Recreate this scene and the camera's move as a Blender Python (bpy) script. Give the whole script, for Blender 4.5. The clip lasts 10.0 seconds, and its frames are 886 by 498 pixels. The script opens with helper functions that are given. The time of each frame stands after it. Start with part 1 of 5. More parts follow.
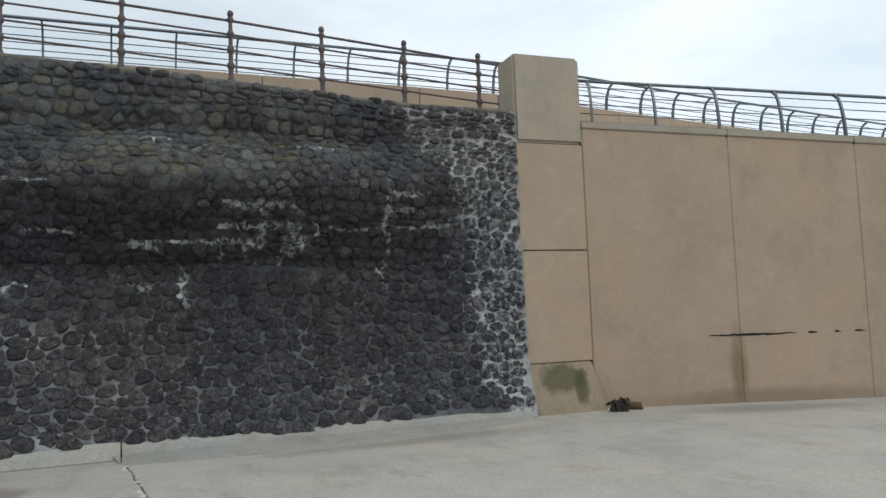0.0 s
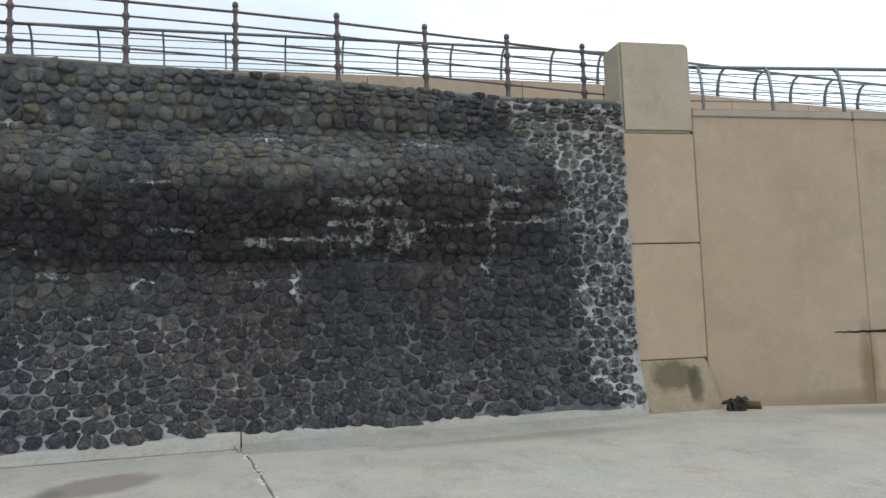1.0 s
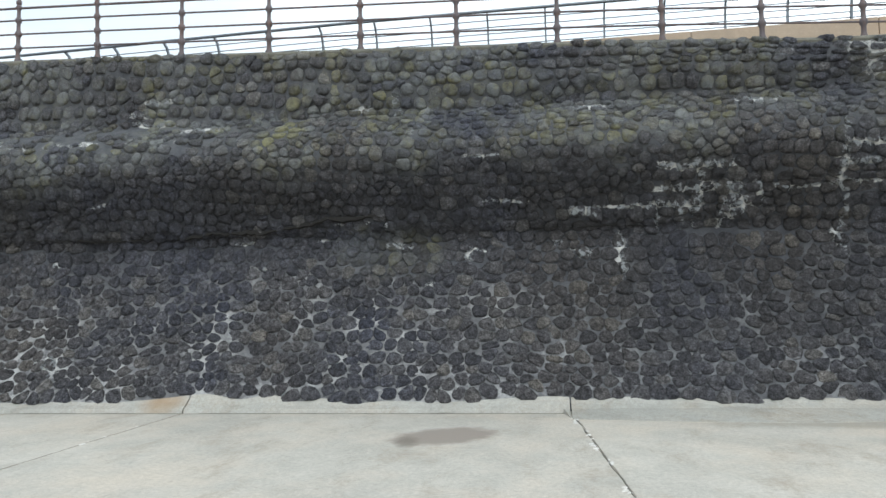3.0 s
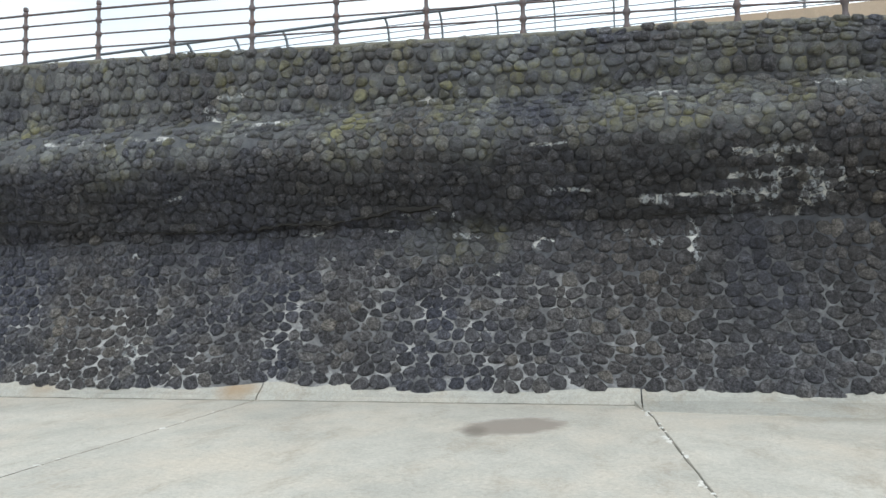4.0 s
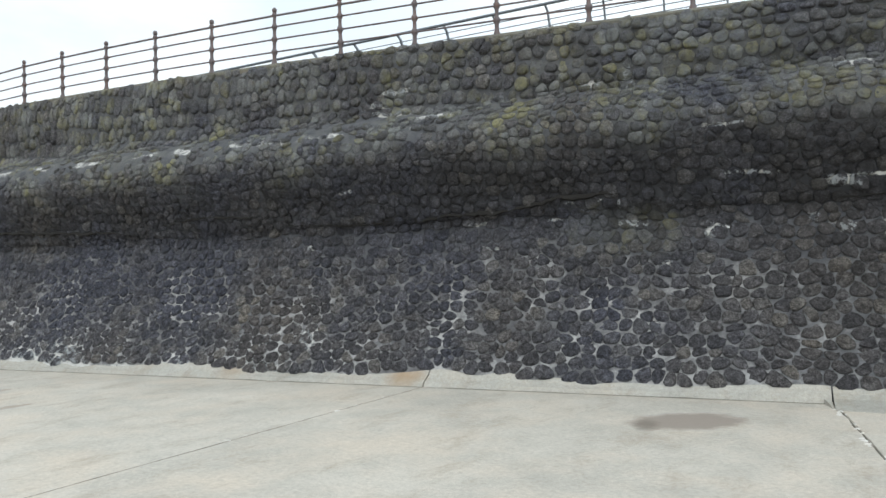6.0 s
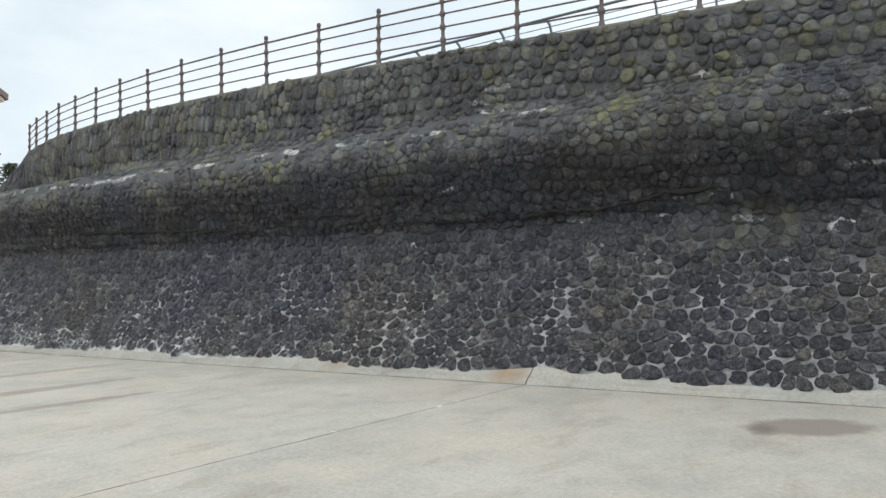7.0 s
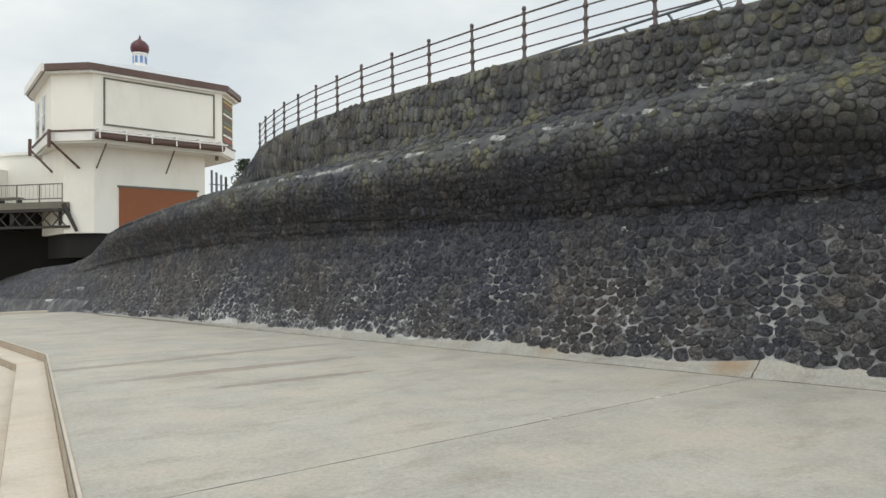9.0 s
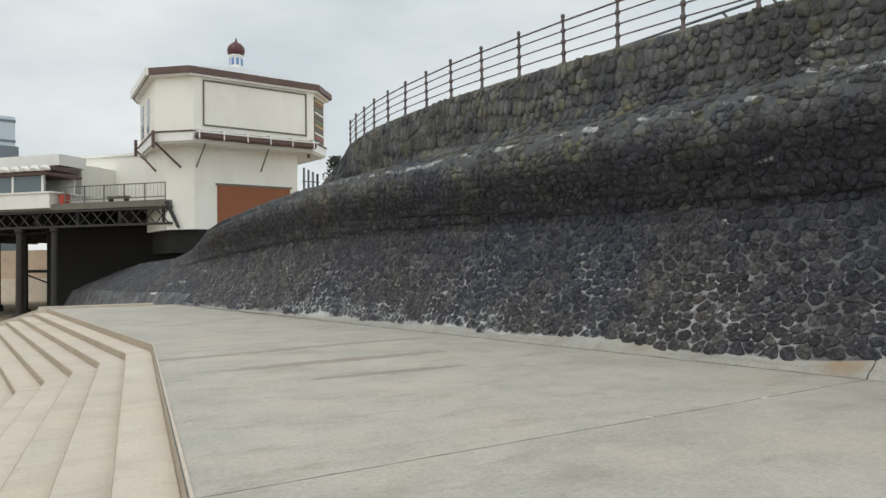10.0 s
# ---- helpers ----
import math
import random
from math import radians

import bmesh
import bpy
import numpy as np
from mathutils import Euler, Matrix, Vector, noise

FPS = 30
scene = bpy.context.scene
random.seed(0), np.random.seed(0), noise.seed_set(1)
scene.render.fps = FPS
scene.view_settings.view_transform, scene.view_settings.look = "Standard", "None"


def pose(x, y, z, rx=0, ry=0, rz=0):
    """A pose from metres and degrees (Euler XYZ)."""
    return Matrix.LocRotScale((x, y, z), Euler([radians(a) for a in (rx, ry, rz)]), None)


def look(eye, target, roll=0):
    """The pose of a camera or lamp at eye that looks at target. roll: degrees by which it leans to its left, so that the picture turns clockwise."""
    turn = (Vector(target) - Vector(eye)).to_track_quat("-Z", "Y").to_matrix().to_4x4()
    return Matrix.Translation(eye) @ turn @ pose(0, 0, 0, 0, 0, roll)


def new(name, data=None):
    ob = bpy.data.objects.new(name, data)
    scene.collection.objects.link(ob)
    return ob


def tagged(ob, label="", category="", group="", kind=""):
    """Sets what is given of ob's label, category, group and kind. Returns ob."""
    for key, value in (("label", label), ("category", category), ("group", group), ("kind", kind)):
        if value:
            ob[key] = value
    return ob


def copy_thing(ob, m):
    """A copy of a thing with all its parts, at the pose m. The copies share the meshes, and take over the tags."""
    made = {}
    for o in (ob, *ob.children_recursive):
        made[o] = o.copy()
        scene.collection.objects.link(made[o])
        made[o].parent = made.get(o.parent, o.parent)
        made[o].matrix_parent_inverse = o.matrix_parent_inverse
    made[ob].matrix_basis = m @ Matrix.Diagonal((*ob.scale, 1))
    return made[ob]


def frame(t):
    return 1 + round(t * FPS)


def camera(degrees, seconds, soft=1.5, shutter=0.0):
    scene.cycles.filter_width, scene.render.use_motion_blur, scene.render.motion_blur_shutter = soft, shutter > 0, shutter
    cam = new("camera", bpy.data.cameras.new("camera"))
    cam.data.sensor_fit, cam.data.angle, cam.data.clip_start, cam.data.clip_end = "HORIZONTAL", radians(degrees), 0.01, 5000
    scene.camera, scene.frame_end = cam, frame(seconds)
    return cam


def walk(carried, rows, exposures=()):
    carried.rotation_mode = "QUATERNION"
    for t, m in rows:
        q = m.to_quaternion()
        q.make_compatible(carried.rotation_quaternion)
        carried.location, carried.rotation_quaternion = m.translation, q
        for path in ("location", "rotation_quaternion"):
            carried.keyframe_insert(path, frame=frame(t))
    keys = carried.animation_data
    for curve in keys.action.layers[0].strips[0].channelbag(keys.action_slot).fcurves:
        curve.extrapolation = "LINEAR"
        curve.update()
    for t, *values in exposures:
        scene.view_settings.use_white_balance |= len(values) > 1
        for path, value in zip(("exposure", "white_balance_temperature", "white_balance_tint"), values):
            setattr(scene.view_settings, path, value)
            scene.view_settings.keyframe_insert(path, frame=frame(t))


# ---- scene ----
cam = camera(60.4, 10.0)
PATH = [
    (0, (-0.184, 0.665, 1.676), (-0.228, 2.658, 1.842), -2.1),
    (0.5, (-0.209, 0.665, 1.676), (-0.347, 2.654, 1.843), -2.8),
    (1, (-0.249, 0.693, 1.679), (-0.558, 2.663, 1.842), -2.1),
    (1.5, (-0.297, 0.682, 1.671), (-0.771, 2.619, 1.826), -2.1),
    (2, (-0.32, 0.704, 1.649), (-0.944, 2.599, 1.797), -1.8),
    (2.5, (-0.357, 0.732, 1.629), (-1.183, 2.548, 1.764), -1.2),
    (3, (-0.448, 0.732, 1.602), (-1.514, 2.421, 1.721), -1.3),
    (4.5, (-0.502, 0.736, 1.589), (-1.744, 2.3, 1.682), -1.3),
    (5, (-0.52, 0.741, 1.579), (-1.851, 2.231, 1.667), -1.4),
    (5.5, (-0.558, 0.744, 1.568), (-1.978, 2.15, 1.653), -1.4),
    (7, (-0.636, 0.792, 1.519), (-2.309, 1.885, 1.608), -1.0),
    (7.5, (-0.668, 0.777, 1.529), (-2.401, 1.773, 1.609), -0.8),
    (8, (-0.72, 0.762, 1.534), (-2.519, 1.633, 1.608), -0.5),
    (8.5, (-0.786, 0.738, 1.529), (-2.645, 1.471, 1.591), -0.4),
    (9, (-0.832, 0.713, 1.521), (-2.731, 1.338, 1.579), -0.8),
    (9.5, (-0.89, 0.68, 1.507), (-2.819, 1.206, 1.549), -0.5),
    (10, (-0.934, 0.656, 1.503), (-2.892, 1.062, 1.552), -0.7),
]
walk(cam, [(t, look(eye, target, roll)) for t, eye, target, roll in PATH],
     ((0, -0.34, 6250, 8), (1.0, -0.05, 6200, 8), (2.5, 0.43, 6180, 7), (5.0, 0.52, 6320, 7), (7.0, 0.26, 6430, 8), (9.0, 0.02, 6680, 8), (10, -0.12, 6620, 8)))

# ---- light ----
SUN_EL, SUN_ROT = 52.0, 141.0
world = bpy.data.worlds.new("overcast_sky")
scene.world = world
world.use_nodes = True
wt = world.node_tree
wt.nodes.clear()
w_out = wt.nodes.new("ShaderNodeOutputWorld")
w_bg = wt.nodes.new("ShaderNodeBackground")
w_sky = wt.nodes.new("ShaderNodeTexSky")
w_sky.sky_type, w_sky.sun_disc = "NISHITA", False
w_sky.sun_elevation, w_sky.sun_rotation = radians(SUN_EL), radians(SUN_ROT)
w_co = wt.nodes.new("ShaderNodeTexCoord")
w_map = wt.nodes.new("ShaderNodeMapping")
w_map.inputs["Scale"].default_value = (1.0, 1.0, 2.6)
w_no = wt.nodes.new("ShaderNodeTexNoise")
w_no.inputs["Scale"].default_value, w_no.inputs["Detail"].default_value, w_no.inputs["Roughness"].default_value = 2.2, 6.0, 0.55
w_ramp = wt.nodes.new("ShaderNodeValToRGB")
w_ramp.color_ramp.elements[0].position, w_ramp.color_ramp.elements[1].position = 0.38, 0.63
w_ramp.color_ramp.elements[0].color, w_ramp.color_ramp.elements[1].color = (7.6, 8.35, 8.9, 1), (10.2, 10.6, 10.8, 1)
w_mix = wt.nodes.new("ShaderNodeMix")
w_mix.data_type = "RGBA"
w_mix.inputs[0].default_value = 0.9
wt.links.new(w_co.outputs["Generated"], w_map.inputs[0])
wt.links.new(w_map.outputs[0], w_no.inputs["Vector"])
wt.links.new(w_no.outputs["Fac"], w_ramp.inputs[0])
w_dot = wt.nodes.new("ShaderNodeVectorMath")
w_dot.operation = "DOT_PRODUCT"
w_dot.inputs[1].default_value = (0.70, 0.66, 0.27)
w_glow = wt.nodes.new("ShaderNodeMapRange")
w_glow.inputs[1].default_value, w_glow.inputs[2].default_value, w_glow.inputs[3].default_value, w_glow.inputs[4].default_value = -0.3, 0.95, 0.91, 1.42
w_scale = wt.nodes.new("ShaderNodeVectorMath")
w_scale.operation = "SCALE"
wt.links.new(w_co.outputs["Generated"], w_dot.inputs[0])
wt.links.new(w_dot.outputs["Value"], w_glow.inputs[0])
wt.links.new(w_glow.outputs[0], w_scale.inputs["Scale"])
wt.links.new(w_sky.outputs[0], w_mix.inputs[6])
wt.links.new(w_ramp.outputs[0], w_scale.inputs[0])
wt.links.new(w_scale.outputs[0], w_mix.inputs[7])
wt.links.new(w_mix.outputs[2], w_bg.inputs[0])
w_bg.inputs[1].default_value = 0.1
wt.links.new(w_bg.outputs[0], w_out.inputs[0])

sun_data = bpy.data.lights.new("sun", "SUN")
sun_data.energy, sun_data.angle, sun_data.color = 0.9, radians(40), (1.0, 0.96, 0.9)
sun = new("sun", sun_data)
# the sun stands over the sea, behind the camera
sun.matrix_world = look((0, 0, 40), (-17, 21, 40 - 34.8))


# ---- materials ----
class Nodes:
    """A small builder for a Principled material."""

    def __init__(self, name, rough=0.8, metal=0.0, spec=0.35):
        self.mat = bpy.data.materials.new(name)
        self.mat.use_nodes = True
        self.nt = self.mat.node_tree
        self.bsdf = self.nt.nodes["Principled BSDF"]
        self.bsdf.inputs["Roughness"].default_value = rough
        self.bsdf.inputs["Metallic"].default_value = metal
        self.bsdf.inputs["Specular IOR Level"].default_value = spec
        self.geo = self.nt.nodes.new("ShaderNodeNewGeometry")

    def link(self, a, b):
        self.nt.links.new(a, b)

    def noise(self, scale, detail=5.0, rough=0.55, stretch=(1, 1, 1), run=False, warp=0.0):
        src = self.geo.outputs["Position"]
        m = self.nt.nodes.new("ShaderNodeMapping")
        m.inputs["Scale"].default_value = stretch
        if run:
            m.vector_type = "TEXTURE"
            m.inputs["Rotation"].default_value = (0, 0, radians(204.2))
            m.inputs["Scale"].default_value = (0.75, 1.9, 1)
        self.link(src, m.inputs[0])
        n = self.nt.nodes.new("ShaderNodeTexNoise")
        n.inputs["Scale"].default_value, n.inputs["Detail"].default_value = scale, detail
        n.inputs["Roughness"].default_value, n.inputs["Distortion"].default_value = rough, warp
        self.link(m.outputs[0], n.inputs["Vector"])
        return n.outputs["Fac"]

    def ramp(self, fac, stops):
        r = self.nt.nodes.new("ShaderNodeValToRGB")
        els = r.color_ramp.elements
        while len(els) < len(stops):
            els.new(0.5)
        for e, (p, c) in zip(els, stops):
            e.position = p
            e.color = (c, c, c, 1) if isinstance(c, (int, float)) else (*c, 1)
        self.link(fac, r.inputs[0])
        return r.outputs[0]

    def mix(self, fac, a, b, how="MIX"):
        m = self.nt.nodes.new("ShaderNodeMix")
        m.data_type, m.blend_type = "RGBA", how
        for sock, v in ((m.inputs[0], fac), (m.inputs[6], a), (m.inputs[7], b)):
            if isinstance(v, (int, float)):
                sock.default_value = v
            elif isinstance(v, tuple):
                sock.default_value = (*v, 1)
            else:
                self.link(v, sock)
        return m.outputs[2]

    def math(self, op, a, b=0.0):
        m = self.nt.nodes.new("ShaderNodeMath")
        m.operation, m.use_clamp = op, op != "MULTIPLY_ADD"
        for sock, v in ((m.inputs[0], a), (m.inputs[1], b)):
            if isinstance(v, (int, float)):
                sock.default_value = v
            else:
                self.link(v, sock)
        return m.outputs[0]

    def blot(self, centre, radii, turn=0.0, edge=(0.55, 1.0), wobble=0.5, scale=4.0):
        """1 inside a ragged ellipsoid about a world point, 0 outside: a stain with its own shape."""
        m = self.nt.nodes.new("ShaderNodeMapping")
        m.vector_type = "TEXTURE"
        m.inputs["Location"].default_value, m.inputs["Scale"].default_value = centre, radii
        m.inputs["Rotation"].default_value = (0, 0, radians(turn))
        self.link(self.geo.outputs["Position"], m.inputs[0])
        d = self.nt.nodes.new("ShaderNodeVectorMath")
        d.operation = "LENGTH"
        self.link(m.outputs[0], d.inputs[0])
        ragged = self.math("MULTIPLY", self.noise(scale, 7, 0.7), wobble)
        r = self.math("SUBTRACT", self.math("MULTIPLY", d.outputs["Value"], 0.5), self.math("MULTIPLY", ragged, 0.5))
        shift = 0.25 * wobble
        return self.ramp(r, [(max(0.0, 0.5 * edge[0] - shift), 1.0), (0.5 * edge[1] - shift, 0.0)])

    def attr(self, name):
        a = self.nt.nodes.new("ShaderNodeAttribute")
        a.attribute_name = name
        return a.outputs["Fac"]

    def random(self, island=False):
        if island:
            return self.geo.outputs["Random Per Island"]
        return self.nt.nodes.new("ShaderNodeObjectInfo").outputs["Random"]

    def color(self, c):
        if isinstance(c, tuple):
            self.bsdf.inputs["Base Color"].default_value = (*c, 1)
        else:
            self.link(c, self.bsdf.inputs["Base Color"])
        return self

    def bump(self, h, dist=0.01, strength=0.6):
        b = self.nt.nodes.new("ShaderNodeBump")
        b.inputs["Distance"].default_value, b.inputs["Strength"].default_value = dist, strength
        self.link(h, b.inputs["Height"])
        self.link(b.outputs[0], self.bsdf.inputs["Normal"])
        return self

    def rough(self, v):
        self.link(v, self.bsdf.inputs["Roughness"])
        return self


def stone_material(name, island):
    m = Nodes(name, 0.8, 0, 0.28)
    base = m.ramp(m.random(island), [(0.0, (0.062, 0.062, 0.069)), (0.3, (0.082, 0.081, 0.088)), (0.6, (0.099, 0.097, 0.104)), (0.9, (0.120, 0.116, 0.117)), (1.0, (0.165, 0.157, 0.148))])
    tint = m.ramp(m.noise(0.33, 4, 0.6), [(0.38, (0.88, 0.93, 1.10)), (0.5, (1.0, 1.0, 1.02)), (0.63, (1.12, 1.06, 0.98))])
    c = m.mix(1.0, base, tint, "MULTIPLY")
    c = m.mix(1.0, c, m.ramp(m.noise(13, 6, 0.75), [(0.36, 0.42), (0.5, 0.95), (0.64, 1.65)]), "MULTIPLY")
    c = m.mix(1.0, c, m.ramp(m.noise(45, 5, 0.75), [(0.38, 0.55), (0.62, 1.5)]), "MULTIPLY")
    # salt and mortar smeared over the rims
    smear = m.math("MULTIPLY", m.attr("rim"), m.ramp(m.noise(7, 6, 0.75), [(0.45, 0.0), (0.68, 0.75)]))
    c = m.mix(m.math("MULTIPLY", smear, m.math("SUBTRACT", 1.0, m.attr("algae_shade"))), c, (0.115, 0.117, 0.122))
    c = m.mix(m.ramp(m.noise(30, 5, 0.7), [(0.64, 0.0), (0.72, 0.5)]), c, (0.15, 0.15, 0.15))
    lich = m.math("MULTIPLY", m.attr("lichen"), m.ramp(m.noise(8, 7, 0.78), [(0.27, 0.0), (0.56, 1.0)]))
    lich = m.math("MULTIPLY", lich, m.ramp(m.random(island), [(0.0, 1.0), (0.18, 0.15), (0.36, 0.9), (0.55, 0.05), (0.75, 1.0), (1.0, 0.4)]))
    c = m.mix(lich, c, m.mix(m.ramp(m.noise(1.9, 4, 0.65), [(0.46, 0.0), (0.60, 1.0)]), (0.31, 0.325, 0.315), (0.33, 0.32, 0.175)))
    # black algae, deepened to carry the overhang's shade in the stone colour
    alg_shade = m.math("MULTIPLY", m.attr("algae_shade"), m.ramp(m.noise(4.5, 6, 0.7, (1, 1, 0.22)), [(0.3, 0.2), (0.62, 1.0)]))
    c = m.mix(alg_shade, c, m.mix(m.noise(20, 4, 0.7), (0.012, 0.012, 0.012), (0.036, 0.034, 0.032)))
    lime = m.ramp(m.math("MULTIPLY", m.attr("lime"), m.ramp(m.noise(12, 7, 0.75), [(0.36, 0.0), (0.64, 1.0)])), [(0.33, 0.0), (0.50, 0.95)])
    c = m.mix(lime, c, m.mix(m.noise(5), (0.29, 0.32, 0.35), (0.48, 0.49, 0.49)))
    m.color(c)
    m.bump(m.mix(0.45, m.noise(34, 7, 0.8), m.noise(10, 7, 0.75)), 0.16, 0.9)
    return m.mat


def mortar_material():
    m = Nodes("mortar", 0.9, 0, 0.2)
    c = m.ramp(m.noise(1.5, 7, 0.72), [(0.36, (0.085, 0.085, 0.090)), (0.50, (0.17, 0.17, 0.174)), (0.62, (0.38, 0.38, 0.375))])
    c = m.mix(m.attr("upper"), c, m.ramp(m.noise(6, 6, 0.7), [(0.3, (0.048, 0.051, 0.060)), (0.7, (0.120, 0.123, 0.132))]))
    # the same algae and painted overhang shade on the mortar
    alg_shade = m.math("MULTIPLY", m.attr("algae_shade"), m.ramp(m.noise(4.5, 6, 0.7, (1, 1, 0.22)), [(0.3, 0.4), (0.62, 1.0)]))
    c = m.mix(alg_shade, c, (0.020, 0.020, 0.021))
    c = m.mix(m.math("MULTIPLY", m.attr("lichen"), m.ramp(m.noise(5, 7, 0.75), [(0.40, 0.0), (0.66, 0.6)])), c, m.mix(m.noise(2.3, 3), (0.16, 0.167, 0.165), (0.17, 0.168, 0.115)))
    lime = m.ramp(m.math("MULTIPLY", m.attr("lime"), m.ramp(m.noise(13, 7, 0.8), [(0.2, 0.0), (0.7, 1.0)])), [(0.30, 0.0), (0.52, 1.0)])
    c = m.mix(lime, c, (0.52, 0.52, 0.50))
    m.color(c)
    m.bump(m.noise(40, 6, 0.7), 0.03, 0.6)
    return m.mat


def concrete_material(name, lo, hi, stain=(0.30, 0.29, 0.26), scale=1.0, grain=1.0, per_piece=True, worn=0.5, blots=()):
    m = Nodes(name, 0.86, 0, 0.25)
    c = m.ramp(m.noise(0.6 * scale, 9, 0.72), [(0.32, lo), (0.68, hi)])
    if per_piece:
        c = m.mix(1.0, c, m.ramp(m.random(), [(0, 0.95), (1, 1.04)]), "MULTIPLY")
    pink = tuple(v * k for v, k in zip(hi, (1.03, 0.965, 0.91)))
    c = m.mix(m.ramp(m.noise(0.5 * scale, 6, 0.65), [(0.45, 0.0), (0.65, 0.75)]), c, pink)
    # run-off streaks, drawn out at right angles to the wall
    c = m.mix(m.ramp(m.noise(1.1 * scale, 9, 0.76, run=True), [(0.52, 0.0), (0.68, worn)]), c, stain)
    c = m.mix(m.ramp(m.noise(2.6 * scale, 9, 0.8, run=True), [(0.54, 0.0), (0.70, 0.45)]), c, tuple(min(0.7, v * 1.15) for v in hi))
    c = m.mix(1.0, c, m.ramp(m.noise(20, 7, 0.85), [(0.25, 1 - 0.30 * grain), (0.75, 1 + 0.26 * grain)]), "MULTIPLY")
    c = m.mix(1.0, c, m.ramp(m.noise(85, 4, 0.75), [(0.25, 1 - 0.20 * grain), (0.75, 1 + 0.18 * grain)]), "MULTIPLY")
    c = m.mix(m.ramp(m.noise(17, 5, 0.7), [(0.66, 0.0), (0.74, 0.45)]), c, tuple(v * 0.45 for v in stain))
    for centre, radii, turn, edge, wobble, col, strength in blots:
        c = m.mix(m.math("MULTIPLY", m.blot(centre, radii, turn, edge, wobble), strength), c, col)
    m.color(c)
    m.bump(m.mix(0.6, m.noise(90, 5, 0.7), m.noise(6, 4, 0.6)), 0.010, 0.6)
    return m.mat


def paint_material(name, col, rough=0.5, wear=0.12, metal=0.0, dirt=(0.25, 0.2, 0.15), scale=6.0):
    m = Nodes(name, rough, metal, 0.4)
    c = m.mix(m.ramp(m.noise(scale, 6, 0.7, (1, 1, 0.5)), [(0.48, 0.0), (0.78, wear)]), col, dirt)
    c = m.mix(1.0, c, m.ramp(m.noise(scale * 0.2, 4, 0.5), [(0.3, 0.93), (0.7, 1.05)]), "MULTIPLY")
    m.color(c)
    m.bump(m.noise(scale * 9, 4, 0.6), 0.004, 0.3)
    return m.mat


MAT_STONE = stone_material("basalt_stone", False)
MAT_STONES = stone_material("basalt_stones_joined", True)
MAT_MORTAR = mortar_material()
MAT_SLAB = concrete_material("apron_concrete", (0.378, 0.362, 0.322), (0.528, 0.500, 0.444), (0.34, 0.295, 0.24), 1.3, worn=0.7, blots=(
    # the dried puddle: brown silt with a darker seaward rim
    ((-5.13, 8.12, 0.0), (0.74, 0.52, 0.3), 62.0, (0.70, 1.0), 0.8, (0.26, 0.225, 0.195), 0.9),
    ((-5.33, 7.62, 0.0), (0.16, 0.40, 0.3), 30.0, (0.3, 1.0), 0.9, (0.17, 0.15, 0.125), 0.7),
    # a soft darker strip along the panel wall's foot, and long tide marks lying along the apron
    ((4.6, 12.9, 0.0), (1.9, 0.45, 0.3), 4.0, (0.2, 1.1), 0.9, (0.25, 0.235, 0.205), 0.6),
    ((-0.9, 10.9, 0.0), (2.3, 0.35, 0.3), 24.2, (0.2, 1.1), 0.9, (0.27, 0.25, 0.21), 0.6),
    ((-13.57, 1.51, 0.0), (2.4, 0.26, 0.3), 114.2, (0.1, 1.0), 1.5, (0.27, 0.215, 0.18), 0.55),
    ((-11.94, 2.14, 0.0), (1.5, 0.17, 0.3), 110.0, (0.1, 1.0), 1.5, (0.25, 0.20, 0.165), 0.55),
    ((-14.9, -0.6, 0.0), (2.6, 0.2, 0.3), 117.0, (0.1, 1.0), 1.5, (0.27, 0.22, 0.185), 0.55),
    ((-16.4, 2.0, 0.0), (2.6, 0.22, 0.3), 114.2, (0.1, 1.0), 1.1, (0.30, 0.27, 0.23), 0.6)))
MAT_HAUNCH = concrete_material("haunch_concrete", (0.325, 0.318, 0.285), (0.42, 0.412, 0.375), (0.26, 0.22, 0.16), 1.8, blots=(
    ((-9.85, 8.0, 0.05), (0.46, 0.30, 0.3), 24.2, (0.3, 1.05), 0.7, (0.33, 0.235, 0.145), 0.8),
    ((-12.9, 6.6, 0.05), (0.35, 0.3, 0.3), 24.2, (0.3, 1.05), 0.7, (0.33, 0.25, 0.165), 0.5)))
MAT_STEP = concrete_material("step_concrete", (0.55, 0.485, 0.41), (0.64, 0.575, 0.49), (0.45, 0.385, 0.31), 0.8, grain=0.55)
MAT_RISER = concrete_material("darker_riser_concrete", (0.34, 0.285, 0.22), (0.44, 0.375, 0.29), (0.27, 0.23, 0.17), 1.5, per_piece=False)
MAT_FILLER = concrete_material("pale_joint_filler", (0.58, 0.57, 0.54), (0.70, 0.69, 0.66), (0.45, 0.43, 0.38), 4.0)
MAT_TAN = concrete_material("tan_panel_concrete", (0.375, 0.292, 0.215), (0.47, 0.375, 0.285), (0.30, 0.25, 0.20), 0.8, grain=0.3, blots=(
    # rusty run-off below the first joint, a darker foot
    ((4.40, 13.58, 0.55), (0.16, 0.3, 0.75), 0.0, (0.2, 1.1), 0.8, (0.215, 0.15, 0.085), 0.75),
    ((4.9, 13.6, 0.05), (2.6, 0.4, 0.22), 0.0, (0.2, 1.1), 0.9, (0.20, 0.15, 0.10), 0.55)))
MAT_TAN_TOP = concrete_material("tan_cap_concrete", (0.38, 0.34, 0.276), (0.44, 0.395, 0.325), (0.27, 0.24, 0.2), 0.9, grain=0.4)
